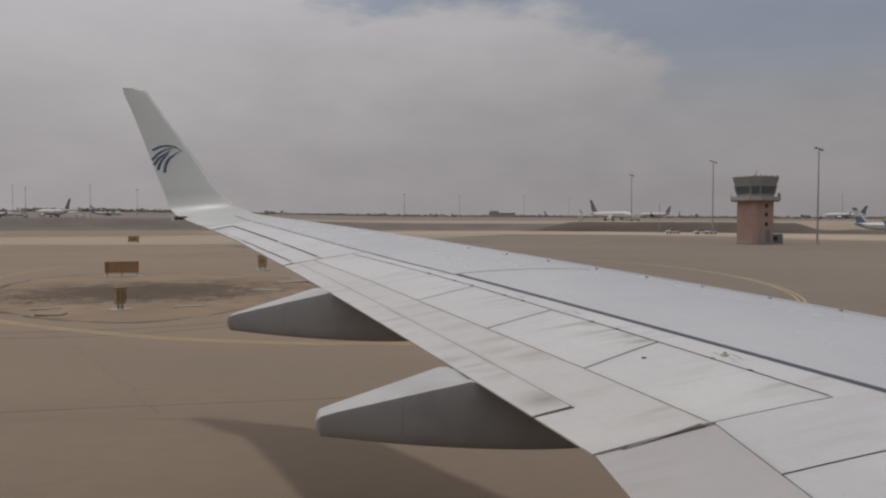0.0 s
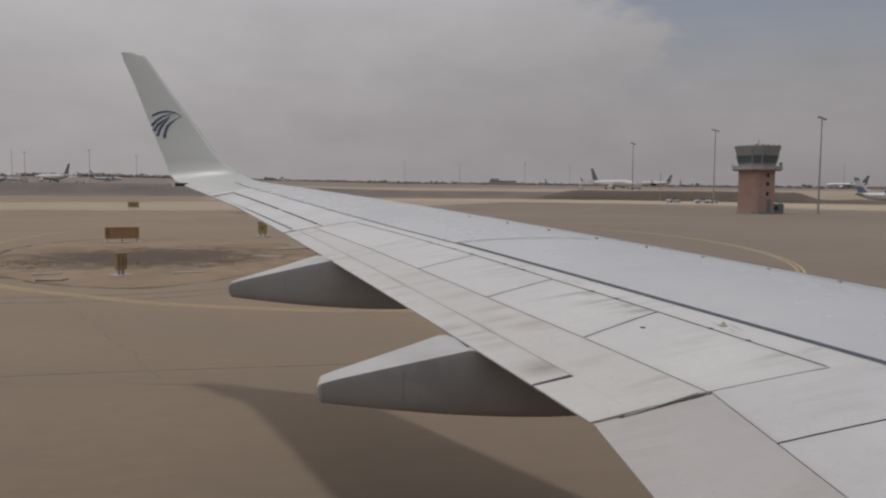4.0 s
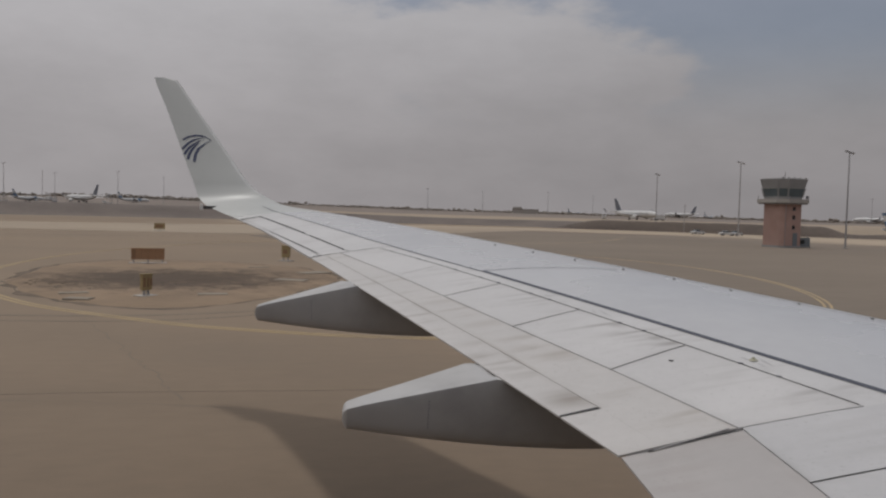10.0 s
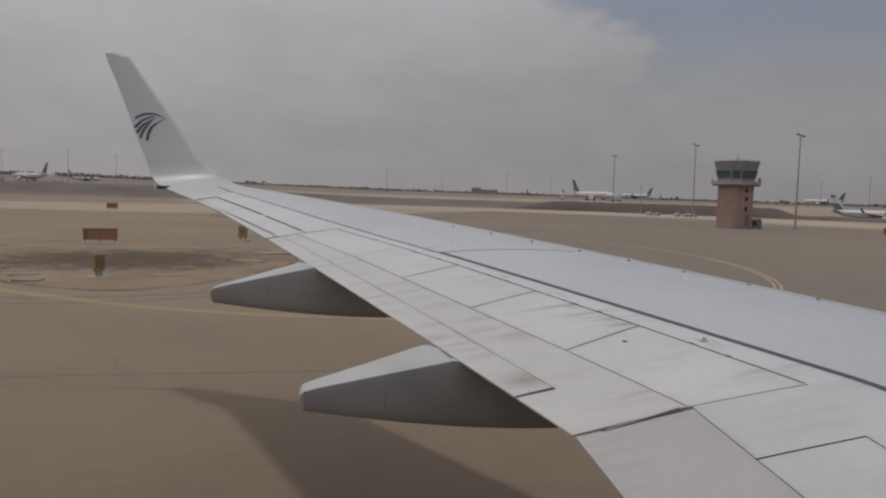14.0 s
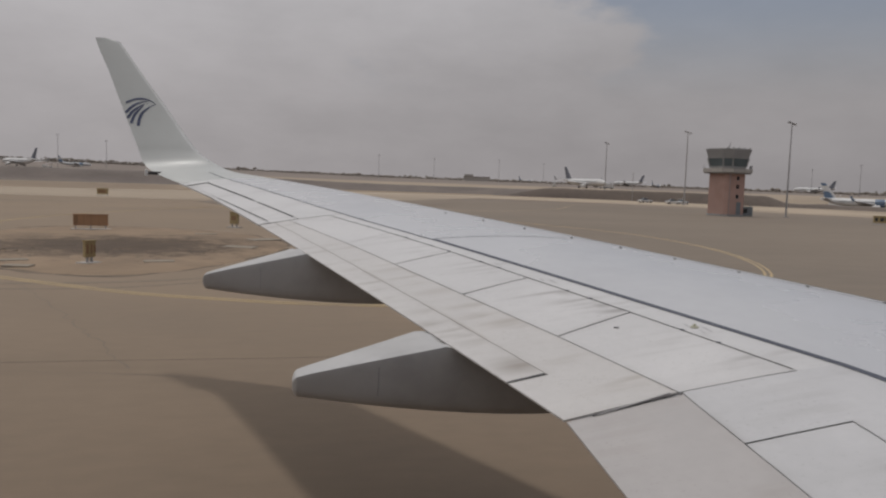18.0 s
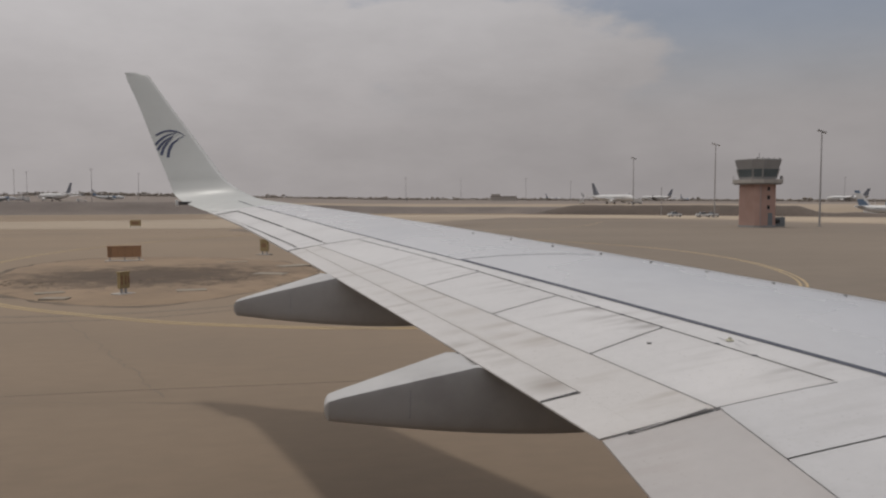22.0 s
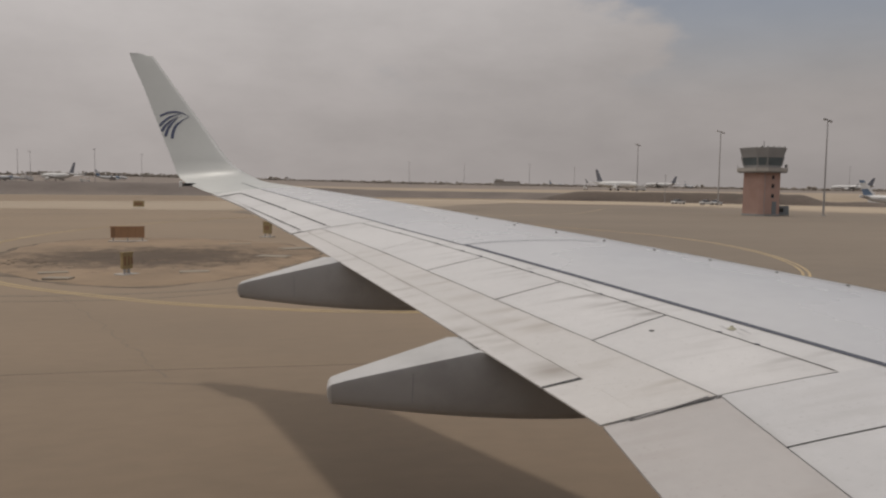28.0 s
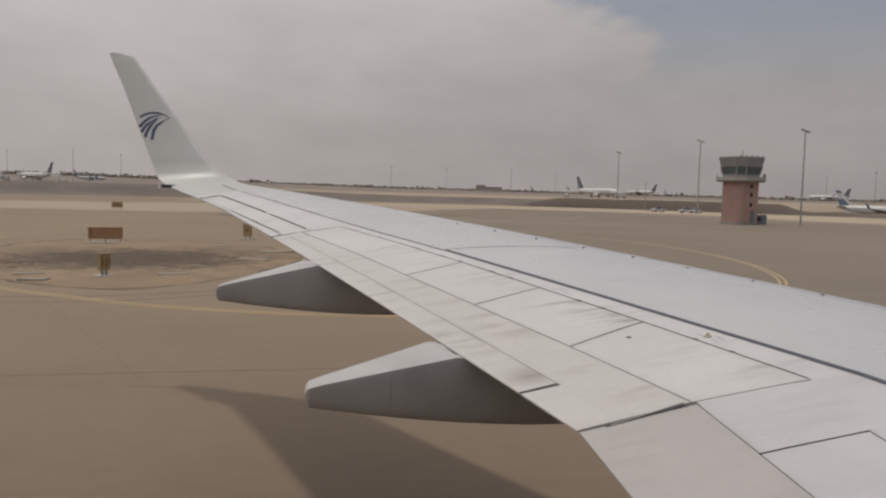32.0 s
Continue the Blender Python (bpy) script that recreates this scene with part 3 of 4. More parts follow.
panel("aileron", WING, AIL, along([11, 16], [.955, .990]), 11.49, 15.83, 11.46, 15.72, gaps=(.010, .003, .006, .008))
panel("aileron_tab", WING, along([11, 16], [.955, .990]), END, 11.49, 15.72, 11.45, 15.68, gap=0.003, nu=3)
panel("tip_edge_panel", PLAIN, SEAM, END, 15.85, 16.2, 15.70, 16.2, gaps=(.003, 0, .006, 0))
panel("inboard_flap", FLAPIN, X_IN, END, 1.9, 5.55, 1.9, 5.51, gaps=(.004, 0, .005, .008), thick=0.010, label="inboard flap, warm grey and worn")
panel("root_panel", ROOTP, SEAM, X_IN, 4.94, 5.575, 4.94, 5.57, gaps=(.004, .004, 0, 0))
panel("ground_spoiler", ROOTP, X_GS, X_IN, 1.9, 4.935, gaps=(.008, .004, .004, .008))
panel("fixed_root_strip", ROOTP, SEAM, X_GS, 1.9, 4.94, gaps=(.004, .004, .004, 0))


def strip_on_wing(name, mat, s_line, y0, y1, width, rise=0.003, label=""):
    bm = bmesh.new()
    rows = []
    for i in range(41):
        y = y0 + (y1 - y0) * i / 40
        c = chord_of(y)[1]
        rows.append([bm.verts.new(wing_at(s_line(y) + k * width / c / 2, y, -rise)) for k in (-1, 1)])
    for a, b in zip(rows, rows[1:]):
        bm.faces.new((a[0], b[0], b[1], a[1]))
    return part(name, bm, mat, body, label)


strip_on_wing("seam_stripe", STRIPE, lambda y: SEAM(y) - 0.006, 1.9, 9.61, 0.05, label="dark sealant stripe along the rear spar")
strip_on_wing("seam_stripe", STRIPE, lambda y: SEAM(y), 9.61, 16.1, 0.022)
strip_on_wing("hinge_gap", GAPM, HINGE, 5.6, 9.05, 0.007)
strip_on_wing("hinge_gap", GAPM, HINGE, 9.05, 11.4, 0.006)
strip_on_wing("hinge_gap", GAPM, lambda y: AIL(y) + .004, 11.64, 13.04, 0.026)
strip_on_wing("hinge_gap", GAPM, lambda y: AIL(y) + .002, 13.26, 15.7, 0.034)
strip_on_wing("hinge_gap", GAPM, along([11.59, 13.92], [.949, .976]), 11.6, 13.9, 0.016)


def skin_joint():
    bm = bmesh.new()
    rows = []
    for i in range(21):
        s = .625 - .40 * i / 20
        y = 9.61 - 0.16 * (i / 20) ** 1.5
        rows.append([bm.verts.new(wing_at(s, y + d, -0.002)) for d in (-.007, .007)])
    for a, b in zip(rows, rows[1:]):
        bm.faces.new((a[0], b[0], b[1], a[1]))
    return bm


part("skin_joint", skin_joint(), STRIPE, body)
# slot beside the inboard flap and the open end of the aft flap
SLOT_A, SLOT_B = wing_at(s_of(2.20, 5.553), 5.555, -0.004), wing_at(s_of(1.66, 5.505), 5.505, -0.004)
slot = bmesh.new()
slot.faces.new([slot.verts.new(v + Vector((0, d, 0))) for v, d in ((SLOT_A, -.005), (SLOT_A, .005), (SLOT_B, .0085), (SLOT_B, -.0085))])
part("flap_slot", slot, GAPM, body, "dark open slot beside the flap")
part("slot_rail", rodded(SLOT_A + Vector((-.06, .004, .002)), SLOT_B + Vector((.03, .002, .002)), 0.005, n=6), GALV, body)
for name, ends in (("aileron_end_gap", ((.822, 15.79), (.822, 15.87), (1.022, 15.73), (1.022, 15.65))), ("flap_end_gap", ((.95, 11.44), (.95, 11.47), (.998, 11.45), (.998, 11.41)))):
    cut = bmesh.new()
    cut.faces.new([cut.verts.new(wing_at(sc, y, -0.003)) for sc, y in ends])
    part(name, cut, GAPM, body)
part("flap_end_gap", (lambda b_: (b_.faces.new([b_.verts.new(wing_at(s, y, -0.003)) for s, y in ((.939, 6.102), (.939, 6.073), (1.0, 6.058), (1.0, 6.078))]), b_)[1])(bmesh.new()), GAPM, body)
for y in (11.30, 10.69, 10.10, 9.50, 8.95, 8.41, 7.85, 7.33, 6.82, 6.31):
    part("fastener", boxed((0.026, 0.022, 0.016), wing_at(0.135 + 0.027 * (y - 7.33), y, -0.004), bevel=0.004), GALV, body)
for y in (10.55, 9.80, 9.346, 9.062, 8.554, 8.294, 7.455, 7.204, 6.378, 6.103):
    part("hinge_fitting", boxed((0.034, 0.016, 0.008), wing_at(HINGE(y) - .002, y, -0.001), (0, 0, -28), 0.003), STRIPE, body, "dark hinge fitting")
tie = part("tie_down_fitting", rodded(wing_at(.629, 6.394, 0.0), wing_at(.629, 6.394, -0.008), 0.030, 0.024, 16), YFIT, body, "small yellow tie-down fitting")
part("eye_ring", rodded(wing_at(.629, 6.394, -0.006), wing_at(.629, 6.394, -0.022), 0.013, 0.010, 12), YFIT, tie)
strip_on_wing("slat_joint", GAPM, lambda y: 0.139, 2.2, 11.9, 0.010, 0.0015)
strip_on_wing("leading_edge", METAL, lambda y: 0.03, 1.9, 16.1, 0.16, 0.003, "bare metal leading edge")
for k in range(14):
    u = k / 13
    for x, y in ((1.62 + .30 * u, 5.98 - .10 * u), (1.62 + .10 * u, 5.98 - .34 * u)):
        part("rivet", boxed((.0042, .0042, .0010), wing_at(s_of(x, y), y, -0.001)), GALV, body)
# dark rub marks by the sealant stripe
for sc, y, size, turn in ((.622, 6.33, .16, 8), (.634, 6.43, .12, -4), (.637, 6.30, .09, 5), (.640, 7.72, .22, 3), (.650, 7.80, .10, 12), (.646, 8.42, .13, -6)):
    rub = bmesh.new()
    mid = wing_at(sc, y)
    c_, s_ = math.cos(radians(turn + 152)), math.sin(radians(turn + 152))
    pts = [(-.5, 0), (-.2, .006), (.15, .004), (.5, 0), (.2, -.004), (-.25, -.003)]
    spots = [(mid.x + s_ * size * a_ * .5 - c_ * b_, mid.y + c_ * size * a_ + s_ * b_) for a_, b_ in pts]
    rub.faces.new([rub.verts.new(wing_at(s_of(px, py), py, -0.0022)) for px, py in spots])
    part("scuff", rub, RUB, body)
part("drain", rodded(wing_at(.732, 6.58, 0.002), wing_at(.732, 6.58, -0.003), 0.018, n=12), GAPM, body)

# winglet: stations of height and place, front and rear edge
WL = [(16.2, 3.865, .115, -1.883, 1.0), (16.5, 3.935, -.36, -2.15, .9), (16.75, 4.03, -.90, -2.42, .7), (16.95, 4.17, -1.26, -2.60, .5), (17.07, 4.36, -1.57, -2.69, .4), (17.15, 4.55, -1.76, -2.77, .35),
      (17.30, 4.9, -2.02, -2.93, .3), (17.45, 5.3, -2.31, -3.10, .3), (17.65, 5.9, -2.76, -3.35, .3), (17.80, 6.34, -3.08, -3.56, .3), (17.845, 6.47, -3.19, -3.61, .25), (17.865, 6.545, -3.42, -3.635, .1)]


def eased(values, k):
    """A smooth curve through evenly numbered values."""
    i = min(len(values) - 2, int(k))
    u = k - i
    a, b = values[i], values[i + 1]
    ma = (b - values[i - 1]) / 2 if i else b - a
    mb = (values[i + 2] - a) / 2 if i + 2 < len(values) else b - a
    return a + u * (ma + u * (3 * (b - a) - 2 * ma - mb + u * (ma + mb - 2 * (b - a))))


def winglet_line(k):
    """Station k, not only whole numbers: y, z, front x, rear x, fullness, and the direction up the sheet."""
    v = [eased([w[i] for w in WL], k) for i in range(5)]
    d0, d1 = [[eased([w[i] for w in WL], min(len(WL) - 1, max(0, k + q))) for i in (0, 1)] for q in (-.6, .6)]
    d = Vector((0, d1[0] - d0[0], d1[1] - d0[1])).normalized()
    return v, Vector((0, -d.z, d.y))


def winglet_sheet(k, s, side):
    (y, z, xf, xr, full), nrm = winglet_line(k)
    c = xf - xr
    return Vector((xf - c * s, y, z)) + nrm * (c * float(np.interp(s, CHORD_S, side)) * (0.45 + 0.55 * full)), nrm


def winglet_blend(k, s):
    if k >= 2:
        return Vector()
    return (wing_at(s * END(16.2), 16.2) - winglet_sheet(0, s, UPPER)[0]) * (1 - smooth_step(0, 2, k))


def winglet_place(k, s, out=0.0):
    """A place on the winglet's inner face, which runs on smoothly from the wing's upper skin."""
    p, nrm = winglet_sheet(k, s, UPPER)
    return p + winglet_blend(k, s) + nrm * out


def winglet():
    rings = []
    n = (len(WL) - 1) * 4
    for i in range(n + 1):
        k = i / 4
        up = [winglet_place(k, s) for s in (0, .005, .02, .05, .1, .2, .3, .45, .6, .75, .9, 1.0)]
        lo = [winglet_sheet(k, s, LOWER)[0] + winglet_blend(k, s) for s in (.99, .75, .5, .3, .15, .05, .012)]
        rings.append(up + lo)
    return loft(rings)


wl = part("winglet", winglet(), WINGLET, aircraft, "tall blended white winglet with a dark navy feather emblem", True)


def emblem_stroke(points, w0, w1, w2, name="emblem_stroke", mat=NAVY, out=0.006, thin=0.86):
    """A tapered curved stroke on the winglet's inner face; points are (station, s)."""
    line = curve_points(points, 6)
    bm = bmesh.new()
    rows = []
    m = len(line) - 1
    for i, (k, s) in enumerate(line):
        a, b = winglet_place(*line[max(0, i - 1)], out), winglet_place(*line[min(m, i + 1)], out)
        here = winglet_place(k, s, out)
        nrm = winglet_line(k)[1]
        side = (b - a).normalized().cross(nrm)
        u = i / m
        w = (w0 + (w1 - w0) * u * 2 if u < .5 else w1 + (w2 - w1) * (u * 2 - 1)) / 2 * thin
        rows.append([bm.verts.new(here + side * w), bm.verts.new(here - side * w)])
    for a, b in zip(rows, rows[1:]):
        bm.faces.new((a[0], b[0], b[1], a[1]))
    part(name, bm, mat, wl)


# fan of feathers that spreads rearwards from a beaked head
emblem_stroke([(6.976, .200), (7.10, .285), (7.150, .439), (7.122, .654), (7.00, .88)], 0.008, 0.044, 0.046)
emblem_stroke([(7.08, .36), (6.985, .614), (6.815, .81), (6.572, .975)], 0.012, 0.050, 0.062)
emblem_stroke([(6.98, .45), (6.827, .642), (6.603, .832), (6.298, .975)], 0.012, 0.053, 0.066)
emblem_stroke([(6.90, .51), (6.689, .675), (6.411, .822), (6.04, .94)], 0.012, 0.056, 0.068)
emblem_stroke([(6.80, .43), (6.608, .594), (6.304, .725), (5.908, .827)], 0.034, 0.066, 0.066)
emblem_stroke([(6.976, .205), (6.904, .322), (6.84, .40), (6.765, .46)], .008, .018, .034)
emblem_stroke([(7.02, .33), (6.99, .39), (6.95, .43)], .004, .010, .004)
# Painted highlight where the winglet's front edge catches the light.
emblem_stroke([(3.4, .05), (5, .05), (7, .05), (9, .055), (10.2, .06)], .05, .05, .045, "winglet_edge_highlight", RIM, .003, 1.0)
emblem_stroke([(0, .594), (.5, .57), (1.0, .53), (1.35, .50)], .022, .020, .016, "seam_stripe", STRIPE, .003, 1.0)
part("tip_light_housing", boxed((0.27, 0.09, 0.060), (-2.345, 16.70, 4.0), (0, 0, 25), 0.012), GAPM, wl, "dark light housing under the winglet's root")
part("tail_light", boxed((0.045, 0.035, 0.11), (-2.53, 16.80, 4.005), (0, 0, 25), 0.008), WHITE, wl, "small white tail light")


def flap_fairing(y, x_tip, z_tip_top, z_tip_low, x_front, z_deep, x_te, z_te, width):
    """A long canoe-shaped fairing under the trailing edge: flat on top, upright sides, blunt at its rear end."""
    rings = []
    n = 40
    for i in range(n + 1):
        u = (i / n) ** 1.25
        x = x_tip + (x_front - x_tip) * u
        v = (x - x_tip) / (x_te - x_tip)
        top = z_tip_top + (z_te - z_tip_top) * min(v, 1.0)
        q = min(1.0, (x - x_tip) / 1.75)
        low = z_tip_low + (z_deep - z_tip_low) * (1 - (1 - q) ** 1.7)
        if u > 0.62:
            low += (u - 0.62) ** 2 * 1.6
        w = width * (0.50 + 0.50 * min(1.0, v) ** 0.75) * (1 - max(0, u - .8) * 2.2)
        end = [(.0, .62, .045), (.012, .86, .018), (.03, .97, .005)]
        if i < 3:
            x, k, d = x_tip + end[i][0], end[i][1], end[i][2]
            w, top, low = w * k, top - d, low + d
        ring = []
        # a flat roof, a sharp shoulder, sides that slant in towards a narrow rounded keel
        across = [(1 - k / 4, 0.0) for k in range(9)]
        flank = [(.05, 1.0), (.25, .90), (.5, .76), (.72, .60), (.88, .44), (.96, .27), (1.0, .10)]
        section = across + [(-f, v) for v, f in flank] + [(f, v) for v, f in reversed(flank)]
        for f, v in section:
            py = y + w / 2 * f
            x_edge = chord_of(py)[0] - chord_of(py)[1]
            reach = min(1.0, max(0.0, (x - x_tip) / (x_edge - x_tip)))
            roof = z_tip_top + (z_te + wing_at(1.0, py).z - wing_at(1.0, y).z - z_tip_top) * reach - (end[i][2] if i < 3 else 0.0)
            pz = roof + (min(low, roof - .02) - roof) * v
            if s_of(x, py) < 1.002:
                pz = min(pz, wing_at(min(.985, s_of(x, py)), py, lower=True).z - 0.004)
            ring.append((x, py, pz))
        rings.append(ring)
    ob = part("flap_track_fairing", loft(rings), FAIR, aircraft, "grey canoe-shaped flap fairing with a blunt tail end", True)
    xs = x_tip + 0.58 * (x_te - x_tip)
    for k in range(9):
        z = z_tip_low + .02 + (z_te - z_tip_low) * .06 * k
        part("rivet", boxed((.007, .006, .007), (xs, y - width * (.40 - .016 * (8 - k)), z)), GREYB, ob)
    return ob


flap_fairing(6.95, 0.06, 2.665, 2.515, 3.3, 2.345, 1.06, 2.918, 0.40)
flap_fairing(9.82, -0.82, 3.00, 2.855, 2.2, 2.695, 0.17, 3.257, 0.34)


def tube(stations, n=28):
    """Rings round the x axis: (x, radius, height of the middle)."""
    return loft([[(x, r * math.sin(2 * math.pi * k / n), z + r * math.cos(2 * math.pi * k / n)) for k in range(n)] for x, r, z in stations])


def own_fuselage():
    """The body round the camera, with one opening for its window."""
    R, ZC = 1.88, 3.45
    xs = [21, 20.7, 20, 19, 17.5, 15.5, 13, 8, 3, 1, 0.34, -0.16, -1, -4, -8, -11, -14, -17, -18.6]
    rr = [.15, .5, .95, 1.3, 1.65, 1.85, 1, 1, 1, 1, 1, 1, 1, 1, 1, .93, .70, .38, .12]
    a_lo, a_hi = math.acos((3.80 - ZC) / R), math.acos((4.17 - ZC) / R)
    angles = sorted([2 * math.pi * k / 28 for k in range(28) if not a_hi - .05 < 2 * math.pi * k / 28 < a_lo + .05] + [a_lo, a_hi])
    bm = bmesh.new()
    rings = []
    for i, x in enumerate(xs):
        r = rr[i] if i < 6 else rr[i] * R
        zc = ZC - (0.55 * (1 - r / R) if i < 6 else -0.75 * (1 - r / R))
        rings.append([bm.verts.new((x, r * math.sin(a), zc + r * math.cos(a))) for a in angles])
    m = len(angles)
    ia = angles.index(a_hi)
    for i, (p, q) in enumerate(zip(rings, rings[1:])):
        for k in range(m):
            if xs[i] == 0.34 and k == ia:
                continue
            l = (k + 1) % m
            bm.faces.new((p[k], p[l], q[l], q[k]))
    bm.faces.new(rings[0])
    bm.faces.new(rings[-1])
    return bm


part("fuselage", own_fuselage(), BODYW, aircraft, "white fuselage with one window opening", True)


def slab_wing(root, tip, thick):
    """A simple tapered aerofoil between two sections: (front x, rear x, y, z)."""
    rings = []
    for xf, xr, y, z in (root, tip):
        c = xf - xr
        t = thick * c
        rings.append([(xf, y, z), (xf - .08 * c, y, z + .6 * t), (xf - .35 * c, y, z + t), (xf - .7 * c, y, z + .6 * t), (xr, y, z), (xf - .6 * c, y, z - .4 * t), (xf - .2 * c, y, z - .5 * t)])
    return loft(rings)


def upright_fin(root, tip, thick):
    rings = []
    for xf, xr, z in (root, tip):
        c = xf - xr
        rings.append([(xf, 0, z), (xf - .3 * c, thick * c, z), (xr, 0, z), (xf - .3 * c, -thick * c, z)])
    return loft(rings)


part("far_wing", slab_wing((7.6, 1.5, -1.6, 2.55), (-.1, -1.85, -16.8, 3.9), .10), WING, aircraft, smooth=True)
part("fin", upright_fin((-12.0, -17.8, 4.6), (-17.6, -19.6, 12.2), .05), WHITE, aircraft)
for sg in (1, -1):
    part("tailplane", slab_wing((-13.8, -17.6, .5 * sg, 4.4), (-17.6, -19.0, 7.0 * sg, 5.1), .08), WHITE, aircraft, smooth=True)
    nac = part("engine", loft([[(x, 4.83 * sg + r * math.cos(2 * math.pi * k / 24), 1.62 + r * math.sin(2 * math.pi * k / 24)) for k in range(24)] for x, r in ((9.6, .80), (9.5, .95), (8.8, 1.03), (7.4, 1.0), (6.2, .78), (5.6, .55))]), WHITE, aircraft, smooth=True)
    part("pylon", boxed((3.0, .3, .75), (6.6, 4.83 * sg, 2.55)), WING, nac)
    gear = part("main_gear", rodded((2.7, 2.86 * sg, 0.5), (2.7, 2.6 * sg, 2.15), .12), GALV, aircraft)
    for d in (-.22, .22):
        part("wheel", rodded((2.7, 2.86 * sg + d - .17, .56), (2.7, 2.86 * sg + d + .17, .56), .56, n=24), RUBBER, gear)
ng = part("nose_gear", rodded((17.4, 0, .3), (17.4, 0, 2.2), .09), GALV, aircraft)
for d in (-.2, .2):
    part("wheel", rodded((17.4, d - .1, .35), (17.4, d + .1, .35), .35, n=20), RUBBER, ng)


# ---- markings and seams on the taxiway ----
def polar(az, r):
    return (r * math.sin(radians(az)), 1.56 + r * math.cos(radians(az)))


def marking(name, pts, width, mat, label, cat, z=0.018):
    ob = new(name, mesh_of(name, ribbon(curve_points(pts, 10), width, 0.0, z), mat))
    return tagged(ob, label, cat, kind="structure")


LINE = [(-6, 106), (-10.5, 99), (-17, 84), (-20.5, 70), (-20.8, 56), (-18.2, 44), (-12.8, 35.2), (-7, 30.2), (-3, 27.9), (3, 26.3), (11, 27.4), (18.5, 31), (24, 37.2), (28.3, 48), (30, 60), (28.5, 71), (22, 86)]
for off in (-.15, .15):
    tagged(new("taxi_line", mesh_of("taxi_line", ribbon(curve_points(LINE, 10), .13, 0.0, 0.021, off), YPAINT)), "faded double yellow line, curving round the pavement", "line", kind="structure")
marking("taxi_line", [(-120, 112), (-70, 96), (-30, 97), (10, 104), (40, 124), (60, 160)], 0.16, YPAINT, "faded yellow taxiway line", "line")
# The .25 and .4 wide curves round the island are tyre marks.
for pts, w in (([(-40, 20.5), (-20, 18.9), (-12, 18.4), (-5, 18.9), (6, 19.5), (30, 23)], .03), ([(-40, 41), (-21, 32), (-9, 29.6), (-2, 32.5), (6, 42), (10, 60)], .25), ([(-40, 43), (-21, 33.5), (-9, 31), (-1, 34.5), (4, 43), (6, 58)], .4), ([(-70, 108), (-20, 112), (30, 140)], .8)):
    marking("seam_and_tyre_mark", pts, w, TARM, "dark tar seam or tyre mark on the asphalt", "seam", 0.016)

tagged(new("far_taxiway", mesh_of("far_taxiway", outline(ragged([polar(a, r) for a, r in ((-6, 120), (2, 86), (10, 62), (22, 46), (32, 34), (46, 28), (58, 60), (60, 150), (48, 172), (40, 170), (35, 176), (31, 196), (24, 206), (12, 214), (2, 210), (-2, 190))], 3.0, 4.0), 0.0, 0.016), APRON)), "far stretch of grey-brown taxiway, greyed further for haze", "taxiway", kind="structure")

def crack(points, seed, width):
    """A wandering crack, wider and narrower along its way."""
    rg = random.Random(seed)
    line = curve_points(points, 8)
    bm = bmesh.new()
    rows = []
    for k, (x, y) in enumerate(line):
        a, b = line[max(0, k - 1)], line[min(len(line) - 1, k + 1)]
        d = Vector((b[0] - a[0], b[1] - a[1])).normalized()
        jog, w = rg.uniform(-.12, .12), width * rg.uniform(.3, 1.2)
        rows.append([bm.verts.new((x - d.y * (jog + q * w), y + d.x * (jog + q * w), .0145)) for q in (-.5, .5)])
    for a, b in zip(rows, rows[1:]):
        bm.faces.new((a[0], a[1], b[1], b[0]))
    return bm


for k, (pts, w) in enumerate((([(-9.9, 32), (-8.8, 30.2), (-6.6, 25.9), (-5.1, 22.7), (-4.1, 20.5), (-3.2, 18.2)], .06), ([(-20, 27), (-15, 25.2), (-10, 24.9)], .05), ([(-1, 22), (2.5, 23.2), (6, 22.6)], .05), ([(-9, 17.6), (-6.5, 18.2), (-2, 17.5)], .05))):
    tagged(new("asphalt_crack", mesh_of("asphalt_crack", crack(pts, k, w), TARM)), "wandering dark crack in the asphalt", "crack", kind="structure")

tagged(new("sand_strip", mesh_of("sand_strip", outline(ragged([polar(a, r) for a, r in ((-8, 236), (2, 218), (12, 219), (22, 214), (31, 202), (36, 184), (46, 180), (47, 205), (38, 226), (33, 238), (26, 252), (18, 264), (8, 262), (-6, 256))], 4.0, 6.0), 0.0, 0.020), PALE)), "pale strip of bare sand beyond the taxiway", "sand strip", kind="structure")

# ---- dirt island with its signs ----
ISLAND = curve_points([polar(a, r) for a, r in ((-21.5, 46), (-20.5, 40), (-18, 35.6), (-13, 32.6), (-8, 33.5), (-3, 38), (0.2, 46), (-2, 54), (-8, 60), (-14, 61.5), (-18.4, 57), (-21.5, 46))], 14)[:-1]


def island():
    cx, cy = -9.4, 45.6
    bm = bmesh.new()
    rings = []
    for f, z in ((1.0, 0.0), (.98, .035), (.9, .06), (.7, .08), (.45, .09), (.2, .10)):
        ring = []
        for i, (x, y) in enumerate(ISLAND):
            w = 1 + 0.035 * noise.noise(Vector((x * .5, y * .5, f)))
            ring.append(bm.verts.new((cx + (x - cx) * f * w, cy + (y - cy) * f * w, z + .05 * noise.noise(Vector((x, y, f * 4))) * (z > .06))))
        rings.append(ring)
    n = len(ISLAND)
    for a, b in zip(rings, rings[1:]):
        for i in range(n):
            bm.faces.new((a[i], a[(i + 1) % n], b[(i + 1) % n], b[i]))
    bm.faces.new(rings[-1])
    return bm


tagged(new("dirt_island", mesh_of("dirt_island", island(), DIRT, True)), "low island of bare brown dirt in the taxiway", "dirt island", kind="structure")


